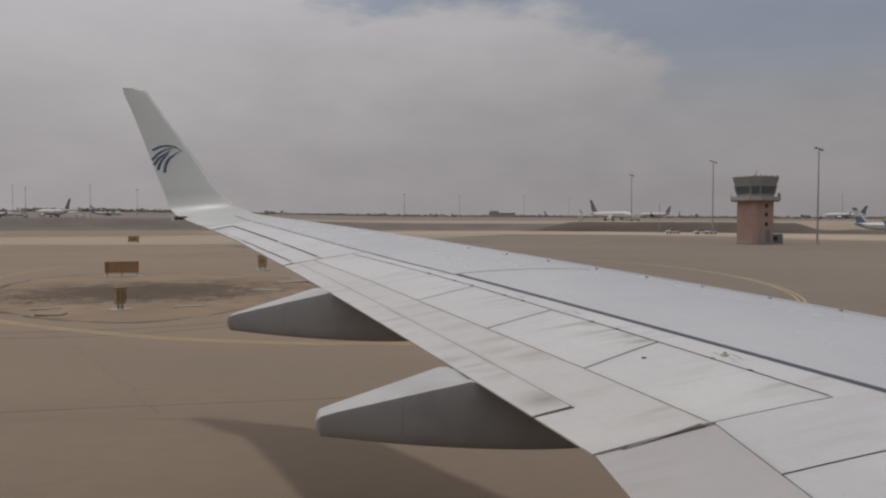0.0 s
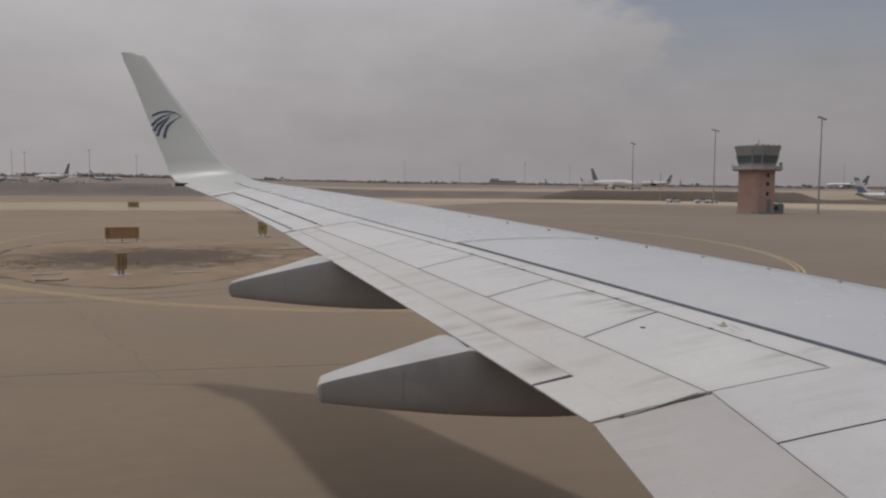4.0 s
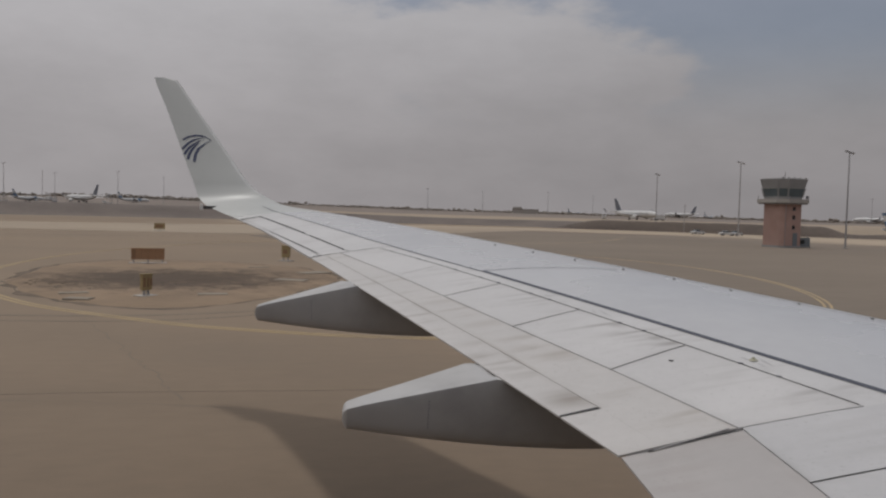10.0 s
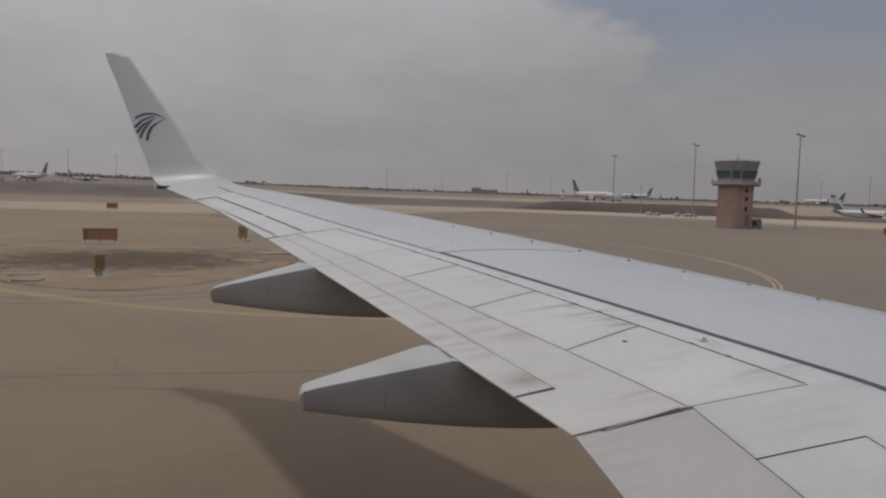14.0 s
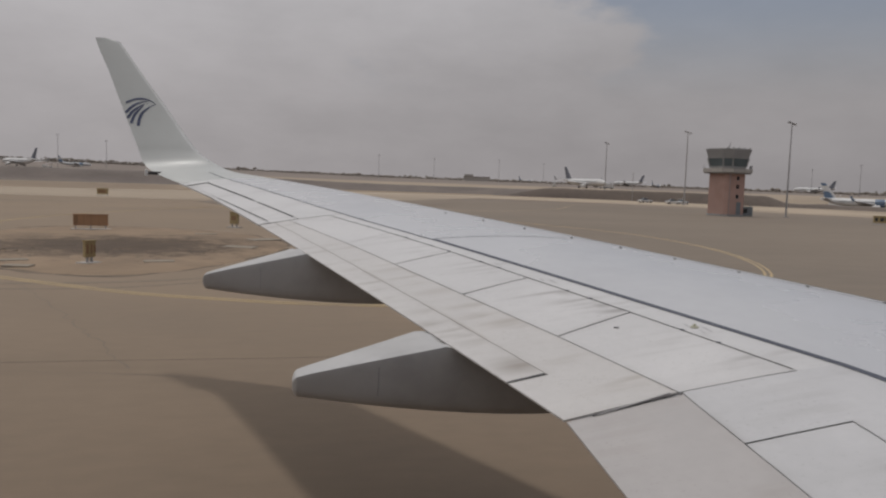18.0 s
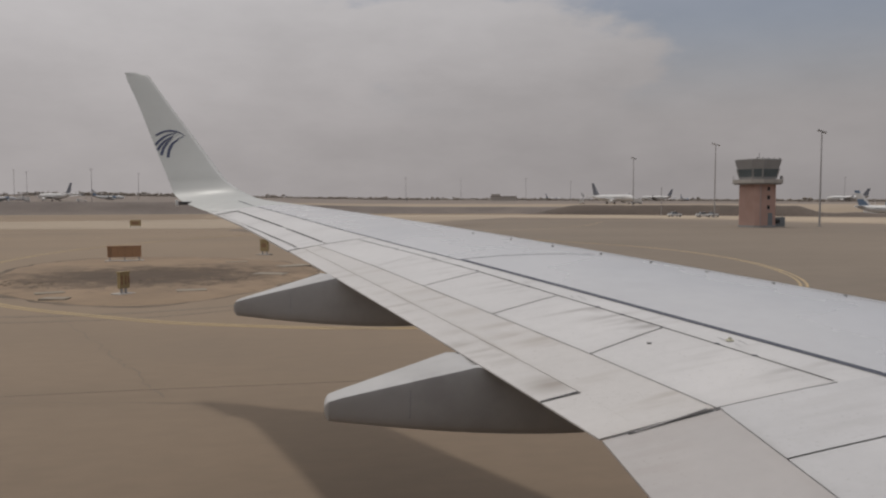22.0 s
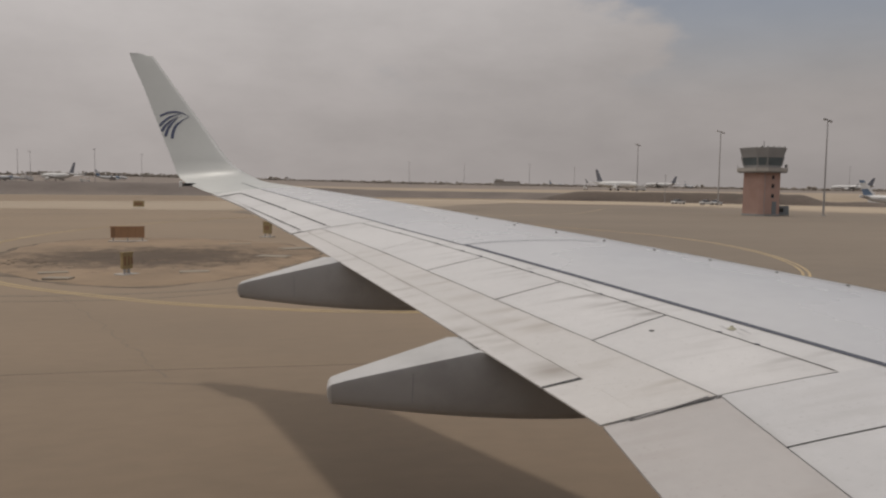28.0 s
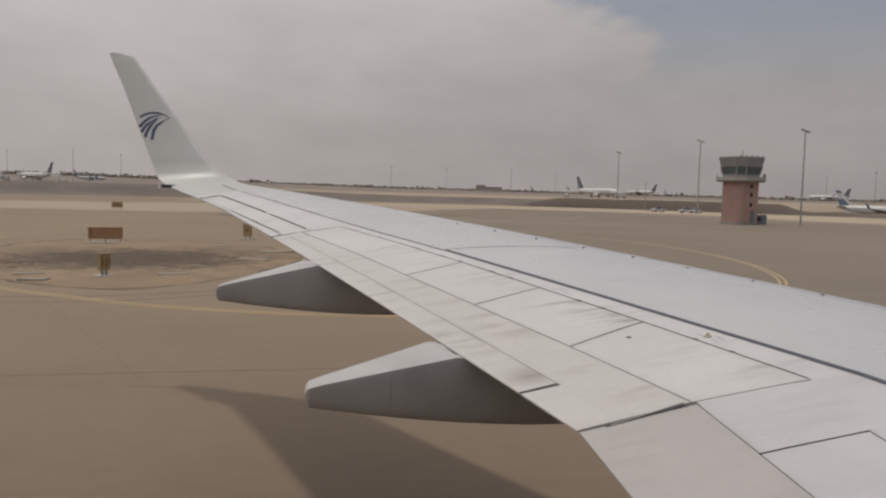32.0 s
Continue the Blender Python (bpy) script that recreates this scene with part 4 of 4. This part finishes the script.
def soil_edge(line):
    """A broken, wandering band of soil along a closed line."""
    bm = bmesh.new()
    rows = []
    for k, (x, y) in enumerate(line):
        a, b = line[k - 1], line[(k + 1) % len(line)]
        d = Vector((b[0] - a[0], b[1] - a[1])).normalized()
        jog = .5 * noise.noise(Vector((x / 1.7, y / 1.7, 1.0)))
        w = .9 * max(.06, .45 + 1.3 * noise.noise(Vector((x / 2.4, y / 2.4, 5.0))))
        rows.append([bm.verts.new((x - d.y * (jog + q * w), y + d.x * (jog + q * w), .0145)) for q in (-.5, .5)])
    for a, b in zip(rows, rows[1:] + rows[:1]):
        bm.faces.new((a[0], a[1], b[1], b[0]))
    return bm


tagged(new("island_edge", mesh_of("island_edge", soil_edge(list(ISLAND)), EDGE)), "ragged darker soil along the island's edge", "soil edge", kind="structure")
rng = random.Random(4)


for (x, y), w, d, a in ((polar(-1.6, 50), 1.9, 1.2, 35), (polar(-3.2, 44.5), 1.8, 1.0, -20), (polar(-8.6, 37), 1.3, .7, 12), (polar(-17.5, 38.2), 1.2, .6, 22), (polar(-17.2, 35.9), 1.1, .6, -10), (polar(-5.5, 54), 1.4, .5, 8)):
    s_ = tagged(new("concrete_slab", mesh_of("concrete_slab", boxed((w, d, .16), bevel=.03), SLAB)), "pale concrete slab lying in the dirt", "slab", "slabs on the island")
    s_.matrix_world = pose(x, y, .03, 0, 0, a)


def sign_board(label, mat, w, h, legs, at, bars, ink):
    s_ = thing("taxiway_sign", label, "sign", "taxiway signs", at=at)
    brd = part("board", boxed((w, .18, h), (0, 0, .28 + h / 2), bevel=.02), mat, s_)
    part("frame_top", boxed((w + .06, .22, .05), (0, 0, .28 + h)), mat, brd)
    for x0, x1, hh in bars:
        part("bar", boxed((x1 - x0, .012, hh), (x0 + (x1 - x0) / 2, -.097, .28 + h / 2)), ink, brd)
    for i in range(legs):
        x = -w / 2 + .15 + (w - .3) * i / max(1, legs - 1)
        part("leg", boxed((.07, .10, .34), (x, 0, .15)), GALV, s_)
    part("plinth", boxed((w + .3, .7, .10), (0, 0, .02), bevel=.02), CONC, s_)
    return s_


sign_board("long orange sign board with dark bars on short legs", ORANGE, 2.15, .75, 3, pose(*polar(-12.9, 57.5), .05, 0, 0, 8), [(-1.02, -.78, .60), (-.42, -.40, .70), (.02, .04, .70), (.50, .52, .70)], RUST)
sign_board("small yellow sign with dark bars on a concrete plinth", YBOARD, .5, .7, 2, pose(*polar(-13.0, 36.5), .05, 0, 0, 50), [(-.2, -.1, .4), (.0, .08, .4), (.15, .24, .3)], RUST)
sign_board("small dull yellow sign at the island's far end", YBOARD, .7, .9, 2, pose(*polar(-3.6, 62), .01, 0, 0, -30), [(-.2, .2, .3)], RUST)
sign_board("small yellow sign standing in the sand", YBOARD, 1.7, .9, 3, pose(-29, 136, .0, 0, 0, 5), [(-.6, .5, .4)], RUST)
sign_board("yellow sign with black bars beside the pavement edge", YBOARD, 2.2, 1.0, 4, pose(84, 100, .0, 0, 0, -25), [(-.9, -.5, .5), (-.2, .3, .5), (.5, .9, .4)], BLACK)
sign_board("orange sign board standing in the sand", ORANGE, 3.2, 1.0, 5, pose(112, 60, .0, 0, 0, -60), [(-1.3, 1.2, .5)], RUST)

# ---- control tower ----
TW = pose(71.8, 121, 0, 0, 0, 14)
tower = thing("control_tower", "small salmon and grey apron control tower with a glazed cab", "control tower", at=TW)


def octagon(w, cut):
    h = w / 2
    return [(-h + cut, -h), (h - cut, -h), (h, -h + cut), (h, h - cut), (h - cut, h), (-h + cut, h), (-h, h - cut), (-h, -h + cut)]


def frustum(w0, c0, z0, w1, c1, z1):
    return loft([[(x, y, z0) for x, y in octagon(w0, c0)], [(x, y, z1) for x, y in octagon(w1, c1)]])


part("shaft", frustum(4.5, .55, -.1, 4.5, .55, 7.05), BRICK, tower, "salmon-coloured rendered shaft")
part("plinth", frustum(5.1, 1.0, -.1, 5.1, 1.0, .35), CONCG, tower)
part("gallery_floor", frustum(6.3, 1.2, 7.0, 6.6, 1.3, 7.25), CONCG, tower)
part("gallery_parapet", frustum(6.75, 1.3, 7.2, 6.75, 1.3, 7.8), CONC, tower, "pale concrete parapet of the gallery")
part("cab_base", frustum(4.9, 1.0, 7.65, 5.0, 1.0, 8.2), CONCG, tower)
glass = part("cab_core", frustum(4.6, .9, 8.15, 5.1, 1.0, 9.5), BLACK, tower, "dark room behind the glazing")
o0, o1 = octagon(5.0, 1.0), octagon(5.62, 1.1)
q0, q1 = octagon(4.95, 1.0), octagon(5.55, 1.1)
for k in range(8):
    l = (k + 1) % 8
    mid_ = (Vector((*q0[k], 0)) + Vector((*q0[l], 0))) / 2
    inset = mid_.normalized() * .06
    outer = [Vector((*q0[k], 8.15)), Vector((*q0[l], 8.15)), Vector((*q1[l], 9.5)), Vector((*q1[k], 9.5))]
    part("cab_pane", loft([outer, [v - inset for v in outer]]), CABG, glass, "dark pane tinted with a painted sky reflection")
for (x0, y0), (x1, y1) in zip(o0, o1):
    part("mullion", rodded((x0, y0, 8.15), (x1, y1, 9.55), .13, n=6), CONCG, glass)
part("cab_roof", frustum(5.55, 1.1, 9.47, 6.35, 1.28, 11.0), CONCG, tower, "flared grey roof band")
part("roof_cap", frustum(6.0, 1.2, 10.95, 5.8, 1.2, 11.12), CONCG, tower)
part("antenna", rodded((.2, 0, 11.0), (.2, 0, 12.2), .06, n=8), GALV, tower)
for k in range(5):
    part("roof_light", boxed((.22, .22, .22), (-2.4 + 1.2 * k, -2.2, 11.2), bevel=.03), CONCG, tower)
for i in range(8):
    x, y = octagon(6.6, 1.3)[i]
    part("railing_post", rodded((x, y, 7.75), (x, y, 8.3), .035, n=6), GALV, tower)
part("speaker", boxed((.35, .3, .5), (2.9, -2.2, 8.15), bevel=.03), GALV, tower)
part("door", boxed((.95, .06, 2.05), (.55, -2.27, 1.35)), GREYB, tower, "grey steel door")
for z in (3.3, 4.9, 6.3):
    win = part("shaft_window", boxed((.55, .08, .6), (.15, -2.25, z), bevel=.01), CARG, tower)
    part("sill", boxed((.7, .16, .06), (.15, -2.27, z - .33)), CONCG, win)
part("downpipe", rodded((-1.6, -2.31, 0), (-1.6, -2.31, 7.05), .05, n=6), GALV, tower)

tank = thing("generator_box", "blue-grey generator housing beside the tower", "generator", at=pose(75.6, 121, 0, 0, 0, -20))
part("housing", boxed((1.9, 1.5, 1.5), (0, 0, .9), bevel=.08), GREYB, tank)
part("base", boxed((2.1, 1.7, .2), (0, 0, .08)), CONC, tank)
part("exhaust", rodded((.6, 0, 1.6), (.6, 0, 2.0), .1, n=8), GALV, tank)
part("grille", boxed((.8, .04, .7), (-.3, -.76, .95)), BLACK, tank)


# ---- floodlight masts ----
def mast(h):
    m = thing("floodlight_mast", "tall slim floodlight mast with a crosswise lamp head", "floodlight mast", "floodlight masts")
    part("pole", rodded((0, 0, 0), (0, 0, h), .20, .10, 10), GALV, m)
    part("base", boxed((.9, .9, .3), (0, 0, .1), bevel=.03), CONC, m)
    head = part("lamp_frame", boxed((2.2, .16, .12), (0, 0, h), (0, 14, 0)), GALV, m)
    part("lamp_arm", boxed((.16, 2.0, .12), (0, 0, h - .02), (14, 0, 0)), GALV, head)
    for x, y in ((-.95, 0), (-.5, 0), (.5, 0), (.95, 0), (0, .9), (0, -.9)):
        part("lamp", boxed((.34, .34, .28), (x, y, h - .12 - x * .25 + y * .25), (25, 0, 0), .03), GALV, head)
    return m


first = mast(20.0)
spots = [(28.1, 228), (34.5, 147), (22.7, 290), (44, 170), (52, 210), (58, 300), (66, 330), (49, 380), (41, 430), (72, 420), (39.0, 560), (47, 620), (30.5, 640), (36.2, 700), (56, 520), (80, 300), (90, 260)]
spots += [(-21.5, 470), (-18.6, 620), (-14.8, 520), (-11.9, 640), (-8.6, 500), (-25.5, 560), (6.5, 640), (10.5, 760), (15.2, 690), (18.4, 820)]
for i, (az, r) in enumerate(spots):
    at = pose(r * math.sin(radians(az)), r * math.cos(radians(az)), ground_height(az, r) - .05, 0, 0, 15 * i) @ Matrix.Scale(.8 if i == 1 else 1.0, 4)
    if i == 0:
        first.matrix_world = at
    else:
        copy_thing(first, at)
for az, r, h, z in ((24.6, 255, 9, 0), (-19.3, 420, 13, 7)):
    p_ = thing("antenna_pole", "thin bare antenna pole", "pole", "thin poles", at=pose(r * math.sin(radians(az)), r * math.cos(radians(az)), z - .1))
    part("pole", rodded((0, 0, 0), (0, 0, h), .12, .08, 8), GALV, p_)
    part("crossarm", boxed((.8, .08, .08), (0, 0, h * .93)), GALV, p_)


# ---- dark berm beyond the tower ----
def berm():
    bm = bmesh.new()
    rows = []
    for i in range(91):
        u = i / 90
        az = 14.5 + 29.0 * u
        r = 285 - 40 * u
        h = 3.3 * smooth_step(0, .16, u) * (1 - .62 * smooth_step(.64, .70, u)) * (1 - smooth_step(.85, 1.0, u)) + .22 * noise.noise(Vector((u * 20, 2, 1)))
        h = max(h, 0.02)
        ring = []
        for d, f in ((-1.2, 0), (-.6, .75), (-.2, .97), (.5, 1.0), (3.5, .9), (9, 0)):
            rr = r + d
            ring.append(bm.verts.new((rr * math.sin(radians(az)), rr * math.cos(radians(az)), -.02 + h * f)))
        rows.append(ring)
    for a, b in zip(rows, rows[1:]):
        for i in range(5):
            bm.faces.new((a[i], a[i + 1], b[i + 1], b[i]))
    return bm


tagged(new("earth_berm", mesh_of("earth_berm", berm(), EARTH, True)), "long low berm of dark earth behind the tower", "berm", kind="structure")


# ---- cars ----
def car():
    c = thing("car", "pale silver parked saloon car", "car", "parked cars")
    rings = []
    for x, w, zl, zt in ((-2.15, 1.45, .45, .75), (-2.0, 1.66, .3, .9), (-1.3, 1.74, .25, .95), (-.6, 1.76, .25, .93), (.9, 1.76, .25, .92), (1.7, 1.68, .28, .82), (2.1, 1.4, .4, .65)):
        rings.append([(x, -w / 2, zl), (x, -w / 2, zt - .12), (x, -w / 2 + .12, zt), (x, w / 2 - .12, zt), (x, w / 2, zt - .12), (x, w / 2, zl)])
    part("body", loft(rings), SILVER, c, smooth=True)
    part("cabin", loft([[(x, -w / 2, .9), (x2, -w / 2 + .18, z), (x2, w / 2 - .18, z), (x, w / 2, .9)] for x, x2, w, z in ((-1.6, -1.35, 1.5, .95), (-1.2, -.95, 1.6, 1.38), (.1, .0, 1.62, 1.42), (.95, .75, 1.55, .95))]), CARG, c)
    part("roof", boxed((1.2, 1.15, .05), (-.4, 0, 1.42), bevel=.02), SILVER, c)
    for x in (-1.3, 1.3):
        for y in (-.78, .78):
            w = part("wheel", rodded((x, y - .1, .31), (x, y + .1, .31), .31, n=16), RUBBER, c)
            part("hub", rodded((x, y - .11, .31), (x, y + .11, .31), .17, n=10), GALV, w)
    return c


c0 = car()
for i, (az, r, a) in enumerate(((25.5, 238, 10), (27.4, 233, -8), (28.0, 236, 30))):
    at = pose(r * math.sin(radians(az)), r * math.cos(radians(az)), 0.0, 0, 0, a)
    if i == 0:
        c0.matrix_world = at
    else:
        copy_thing(c0, at)


# ---- parked airliners ----
def parked(name, label, tail, nose):
    a = thing(name, label, "airliner", "parked airliners")
    part("fuselage", tube([(19, .2, 2.9), (18.4, .8, 3.0), (17, 1.45, 3.2), (14.5, 1.85, 3.4), (12.5, 1.9, 3.45), (-8, 1.9, 3.45), (-13, 1.4, 3.9), (-17, .7, 4.4), (-19, .2, 4.7)], 20), PLANEW, a, smooth=True)
    if nose:
        part("painted_band", tube([(2.5, 1.3, 3.2), (4.5, 1.92, 3.43), (8.5, 1.93, 3.43), (10.5, 1.3, 3.2)], 20), nose, a, "blue painted patch", True)
    fin = part("fin", upright_fin((-11.5, -17.0, 4.8), (-17.0, -19.2, 12.3), .05), tail if nose is None else PLANEW, a, "painted tail fin")
    if nose:
        part("fin_cap", upright_fin((-16.15, -18.85, 11.1), (-17.1, -19.25, 12.38), .062), tail, fin, "navy fin cap")
        part("fin_base", upright_fin((-11.9, -17.15, 5.2), (-14.2, -18.05, 8.3), .056), tail, fin, "navy band low on the fin")
    for sg in (1, -1):
        w = part("wing", slab_wing((5.5, -1.5, 1.4 * sg, 2.6), (-3.6, -5.3, 16.8 * sg, 4.2), .10), WING, a, smooth=True)
        part("winglet", loft([[(-3.9, 16.7 * sg, 4.1), (-4.4, 16.8 * sg, 4.15), (-5.4, 16.7 * sg, 4.1)], [(-5.6, 17.5 * sg, 6.4), (-5.8, 17.55 * sg, 6.4), (-6.2, 17.5 * sg, 6.4)]]), tail, w)
        part("tailplane", slab_wing((-13.5, -17.2, .5 * sg, 4.5), (-17.2, -18.8, 7 * sg, 5.2), .08), WING, a, smooth=True)
        part("engine", loft([[(x, 4.8 * sg + r * math.cos(2 * math.pi * k / 18), 1.55 + r * math.sin(2 * math.pi * k / 18)) for k in range(18)] for x, r in ((6.6, .8), (6.3, 1.0), (5, 1.03), (3.4, .75), (2.6, .5))]), PLANEW, a, smooth=True)
        g = part("main_gear", rodded((-1.2, 2.8 * sg, .5), (-1.2, 2.7 * sg, 2.5), .14), GALV, a)
        part("wheel", rodded((-1.2, 2.8 * sg - .4, .55), (-1.2, 2.8 * sg + .4, .55), .55, n=18), RUBBER, g)
    g = part("nose_gear", rodded((14.6, 0, .3), (14.6, 0, 2.0), .10), GALV, a)
    part("wheel", rodded((14.6, -.25, .36), (14.6, .25, .36), .36, n=16), RUBBER, g)
    part("cockpit_window", boxed((.6, 1.9, .42), (17.35, 0, 3.75), (0, 28, 0), .05), CARG, a)
    part("window_row", boxed((24, 3.83, .22), (1.5, 0, 3.85)), GREYB, a, "row of cabin windows")
    return a


dark_plane = parked("airliner", "white parked airliner with a dark tail", DARKT, None)
blue_plane = parked("airliner", "white parked airliner with a blue tail and painted belly", BLUEB, BLUEB)


def stand(az, r, turn, z=0.0):
    return pose(r * math.sin(radians(az)), r * math.cos(radians(az)), z, 0, 0, turn)


dark_plane.matrix_world = stand(21.3, 465, -72, ground_height(21.3, 465) - .02)
blue_plane.matrix_world = stand(39.2, 265, -38, 0) @ Matrix.Scale(.62, 4)
for i, (az, r, turn) in enumerate(((46, 340, -60), (53, 360, -80), (57, 420, -75), (63, 380, -95), (69, 410, -85), (75, 330, -120), (82, 300, -100))):
    copy_thing(dark_plane if i % 2 else blue_plane, stand(az, r, turn, ground_height(az, r) - .02))

for i, (az, r, turn) in enumerate(((-23.4, 590, 125), (-20.1, 560, 60), (-17.0, 600, 140), (-13.8, 640, 30), (24.4, 880, 125), (26.3, 900, 40), (36.4, 860, 140), (17.2, 1000, 15))):
    copy_thing(dark_plane if i % 2 == 0 else blue_plane, stand(az, r, turn, ground_height(az, r) - .02))


# ---- apron vehicles ----
def service_truck():
    v = thing("service_truck", "white box-bodied service truck on the apron", "truck", "apron vehicles")
    part("chassis", boxed((6.4, 1.9, .35), (0, 0, .75), bevel=.03), DARKT, v)
    cab = part("cab", loft([[(x, -1.05, .6), (x2, -1.0, z), (x2, 1.0, z), (x, 1.05, .6)] for x, x2, z in ((1.6, 1.6, 2.4), (2.9, 2.5, 2.45), (3.25, 3.1, 1.5))]), PLANEW, v)
    part("windscreen", boxed((.05, 1.7, .75), (2.86, 0, 1.95), (0, 30, 0)), CARG, cab)
    part("cargo_box", boxed((4.6, 2.2, 2.1), (-.9, 0, 2.0), bevel=.05), PLANEW, v, "plain white cargo box")
    for x in (-2.2, 2.2):
        for y in (-.9, .9):
            part("wheel", rodded((x, y - .14, .45), (x, y + .14, .45), .45, n=14), RUBBER, v)
    return v


def boarding_stairs():
    v = thing("boarding_stairs", "mobile boarding stairs parked on the apron", "stairs", "apron vehicles")
    part("base", boxed((5.5, 2.0, .5), (0, 0, .7), bevel=.05), PLANEW, v)
    part("cab", boxed((1.3, 1.9, 1.2), (-2.6, 0, 1.4), bevel=.1), PLANEW, v)
    for k in range(12):
        part("step", boxed((.34, 1.4, .06), (-1.8 + .34 * k, 0, 1.1 + .21 * k)), GALV, v)
    for y in (-.75, .75):
        part("handrail", rodded((-1.9, y, 1.9), (2.2, y, 4.4), .05, n=6), PLANEW, v)
        part("stringer", rodded((-1.9, y, 1.0), (2.1, y, 3.4), .09, n=6), PLANEW, v)
    part("landing", boxed((1.5, 1.6, .1), (2.8, 0, 3.4)), PLANEW, v)
    for x, y in ((2.3, -.7), (2.3, .7)):
        part("support", rodded((x, y, .8), (x, y, 3.4), .07, n=6), GALV, v)
    for x in (-1.9, 1.9):
        for y in (-.85, .85):
            part("wheel", rodded((x, y - .12, .4), (x, y + .12, .4), .4, n=14), RUBBER, v)
    return v


truck0, stairs0 = service_truck(), boarding_stairs()
truck0.matrix_world = stand(-24.4, 540, 40, ground_height(-24.4, 540) - .02)
stairs0.matrix_world = stand(-21.6, 530, 10, ground_height(-21.6, 530) - .02)
for k, (az, r, turn) in enumerate(((-18.6, 540, 100), (-15.4, 560, 20), (-19.0, 620, 150), (19.2, 470, 60), (23.0, 480, 0), (37.6, 300, 30))):
    copy_thing(truck0 if k % 2 == 0 else stairs0, stand(az, r, turn, ground_height(az, r) - .02))

# ---- terminal building ahead ----
term = thing("terminal_building", "long red terminal pier with a row of round windows", "building", at=pose(215, 30, 0, 0, 0, -80))
part("upper_storey", boxed((70, 22, 6.5), (0, 0, 8.2), bevel=.08), REDW, term, "red clad upper storey")
part("lower_storey", boxed((68, 18, 5.2), (0, 0, 2.5)), DARKT, term)
part("roof_edge", boxed((70.4, 22.4, .3), (0, 0, 11.5)), REDW, term)
for i in range(22):
    part("round_window", rodded((-32 + 3.05 * i, -11.08, 8.3), (-32 + 3.05 * i, -10.9, 8.3), .55, n=16), CARG, term)

# ---- far structures and trees on the rise ----
hut = thing("far_building", "small far building on the rise", "building", at=stand(13.6, 800, -12, ground_height(13.6, 800) - 1))
# Pale walls and roof hold the haze over the far building.
part("wall", boxed((26, 10, 5.0), (0, 0, 2.5)), CONC, hut)
part("roof", boxed((27, 11, .5), (0, 0, 5.1)), RIDGE, hut)
part("annex", boxed((9, 9, 7.5), (-8, 0, 3.7)), CONC, hut)


def clump_data():
    bm = bmesh.new()
    bmesh.ops.create_icosphere(bm, subdivisions=1, radius=1.0)
    vs, fs = [v.co.copy() for v in bm.verts], [[v.index for v in f.verts] for f in bm.faces]
    bm.free()
    return vs, fs


CLUMP_V, CLUMP_F = clump_data()


def clumps(name, mat, spots, rg, rough):
    """Many small uneven lumps in one mesh; spots are (centre, half sizes)."""
    vs, fs = [], []
    for c, h in spots:
        n0 = len(vs)
        for v in CLUMP_V:
            k = 1 + rg.uniform(-rough, rough)
            vs.append((c[0] + v.x * h[0] * k, c[1] + v.y * h[1] * k, c[2] + v.z * h[2] * k))
        fs += [[i + n0 for i in f] for f in CLUMP_F]
    me = bpy.data.meshes.new(name)
    me.from_pydata(vs, [], fs)
    me.materials.append(mat)
    return new(name, me)


def tree_belt(name, az0, az1, r0, r1, count, h0, h1, label, seed):
    rg = random.Random(seed)
    spots = []
    for i in range(count):
        az, r = rg.uniform(az0, az1), rg.uniform(r0, r1)
        h = rg.uniform(h0, h1) * (1.6 if rg.random() < .04 else 1.0)
        x, y, z = r * math.sin(radians(az)), r * math.cos(radians(az)), ground_height(az, r)
        for k in range(rg.randint(10, 16)):
            q = h * rg.uniform(.12, .30)
            spots.append(((x + rg.uniform(-h, h) * 3, y + rg.uniform(-h, h) * 3, z + h * rg.random() ** 1.6 * .8), (q * rg.uniform(1.2, 2.4), q * 1.8, q)))
    tagged(clumps(name, LEAF, spots, rg, .3), label, "trees", kind="stuff")


def clods():
    spots = []
    for i in range(420):
        a, q = rng.random() * 6.28, rng.random() ** .5
        r = rng.uniform(.015, .06)
        spots.append(((-9.4 + 6.0 * q * math.cos(a), 43.6 + 4.6 * q * math.sin(a), .08), (r * 2.2, r * 1.6, r * .4)))
    return spots


tagged(clumps("clods", SCRUB, clods(), rng, .25), "scattered dark clods and dry scrub on the dirt", "clods", kind="stuff")
tree_belt("far_trees", -50, 85, 860, 1300, 3000, 0.9, 3.4, "haze-paled line of far trees and scrub", 5)
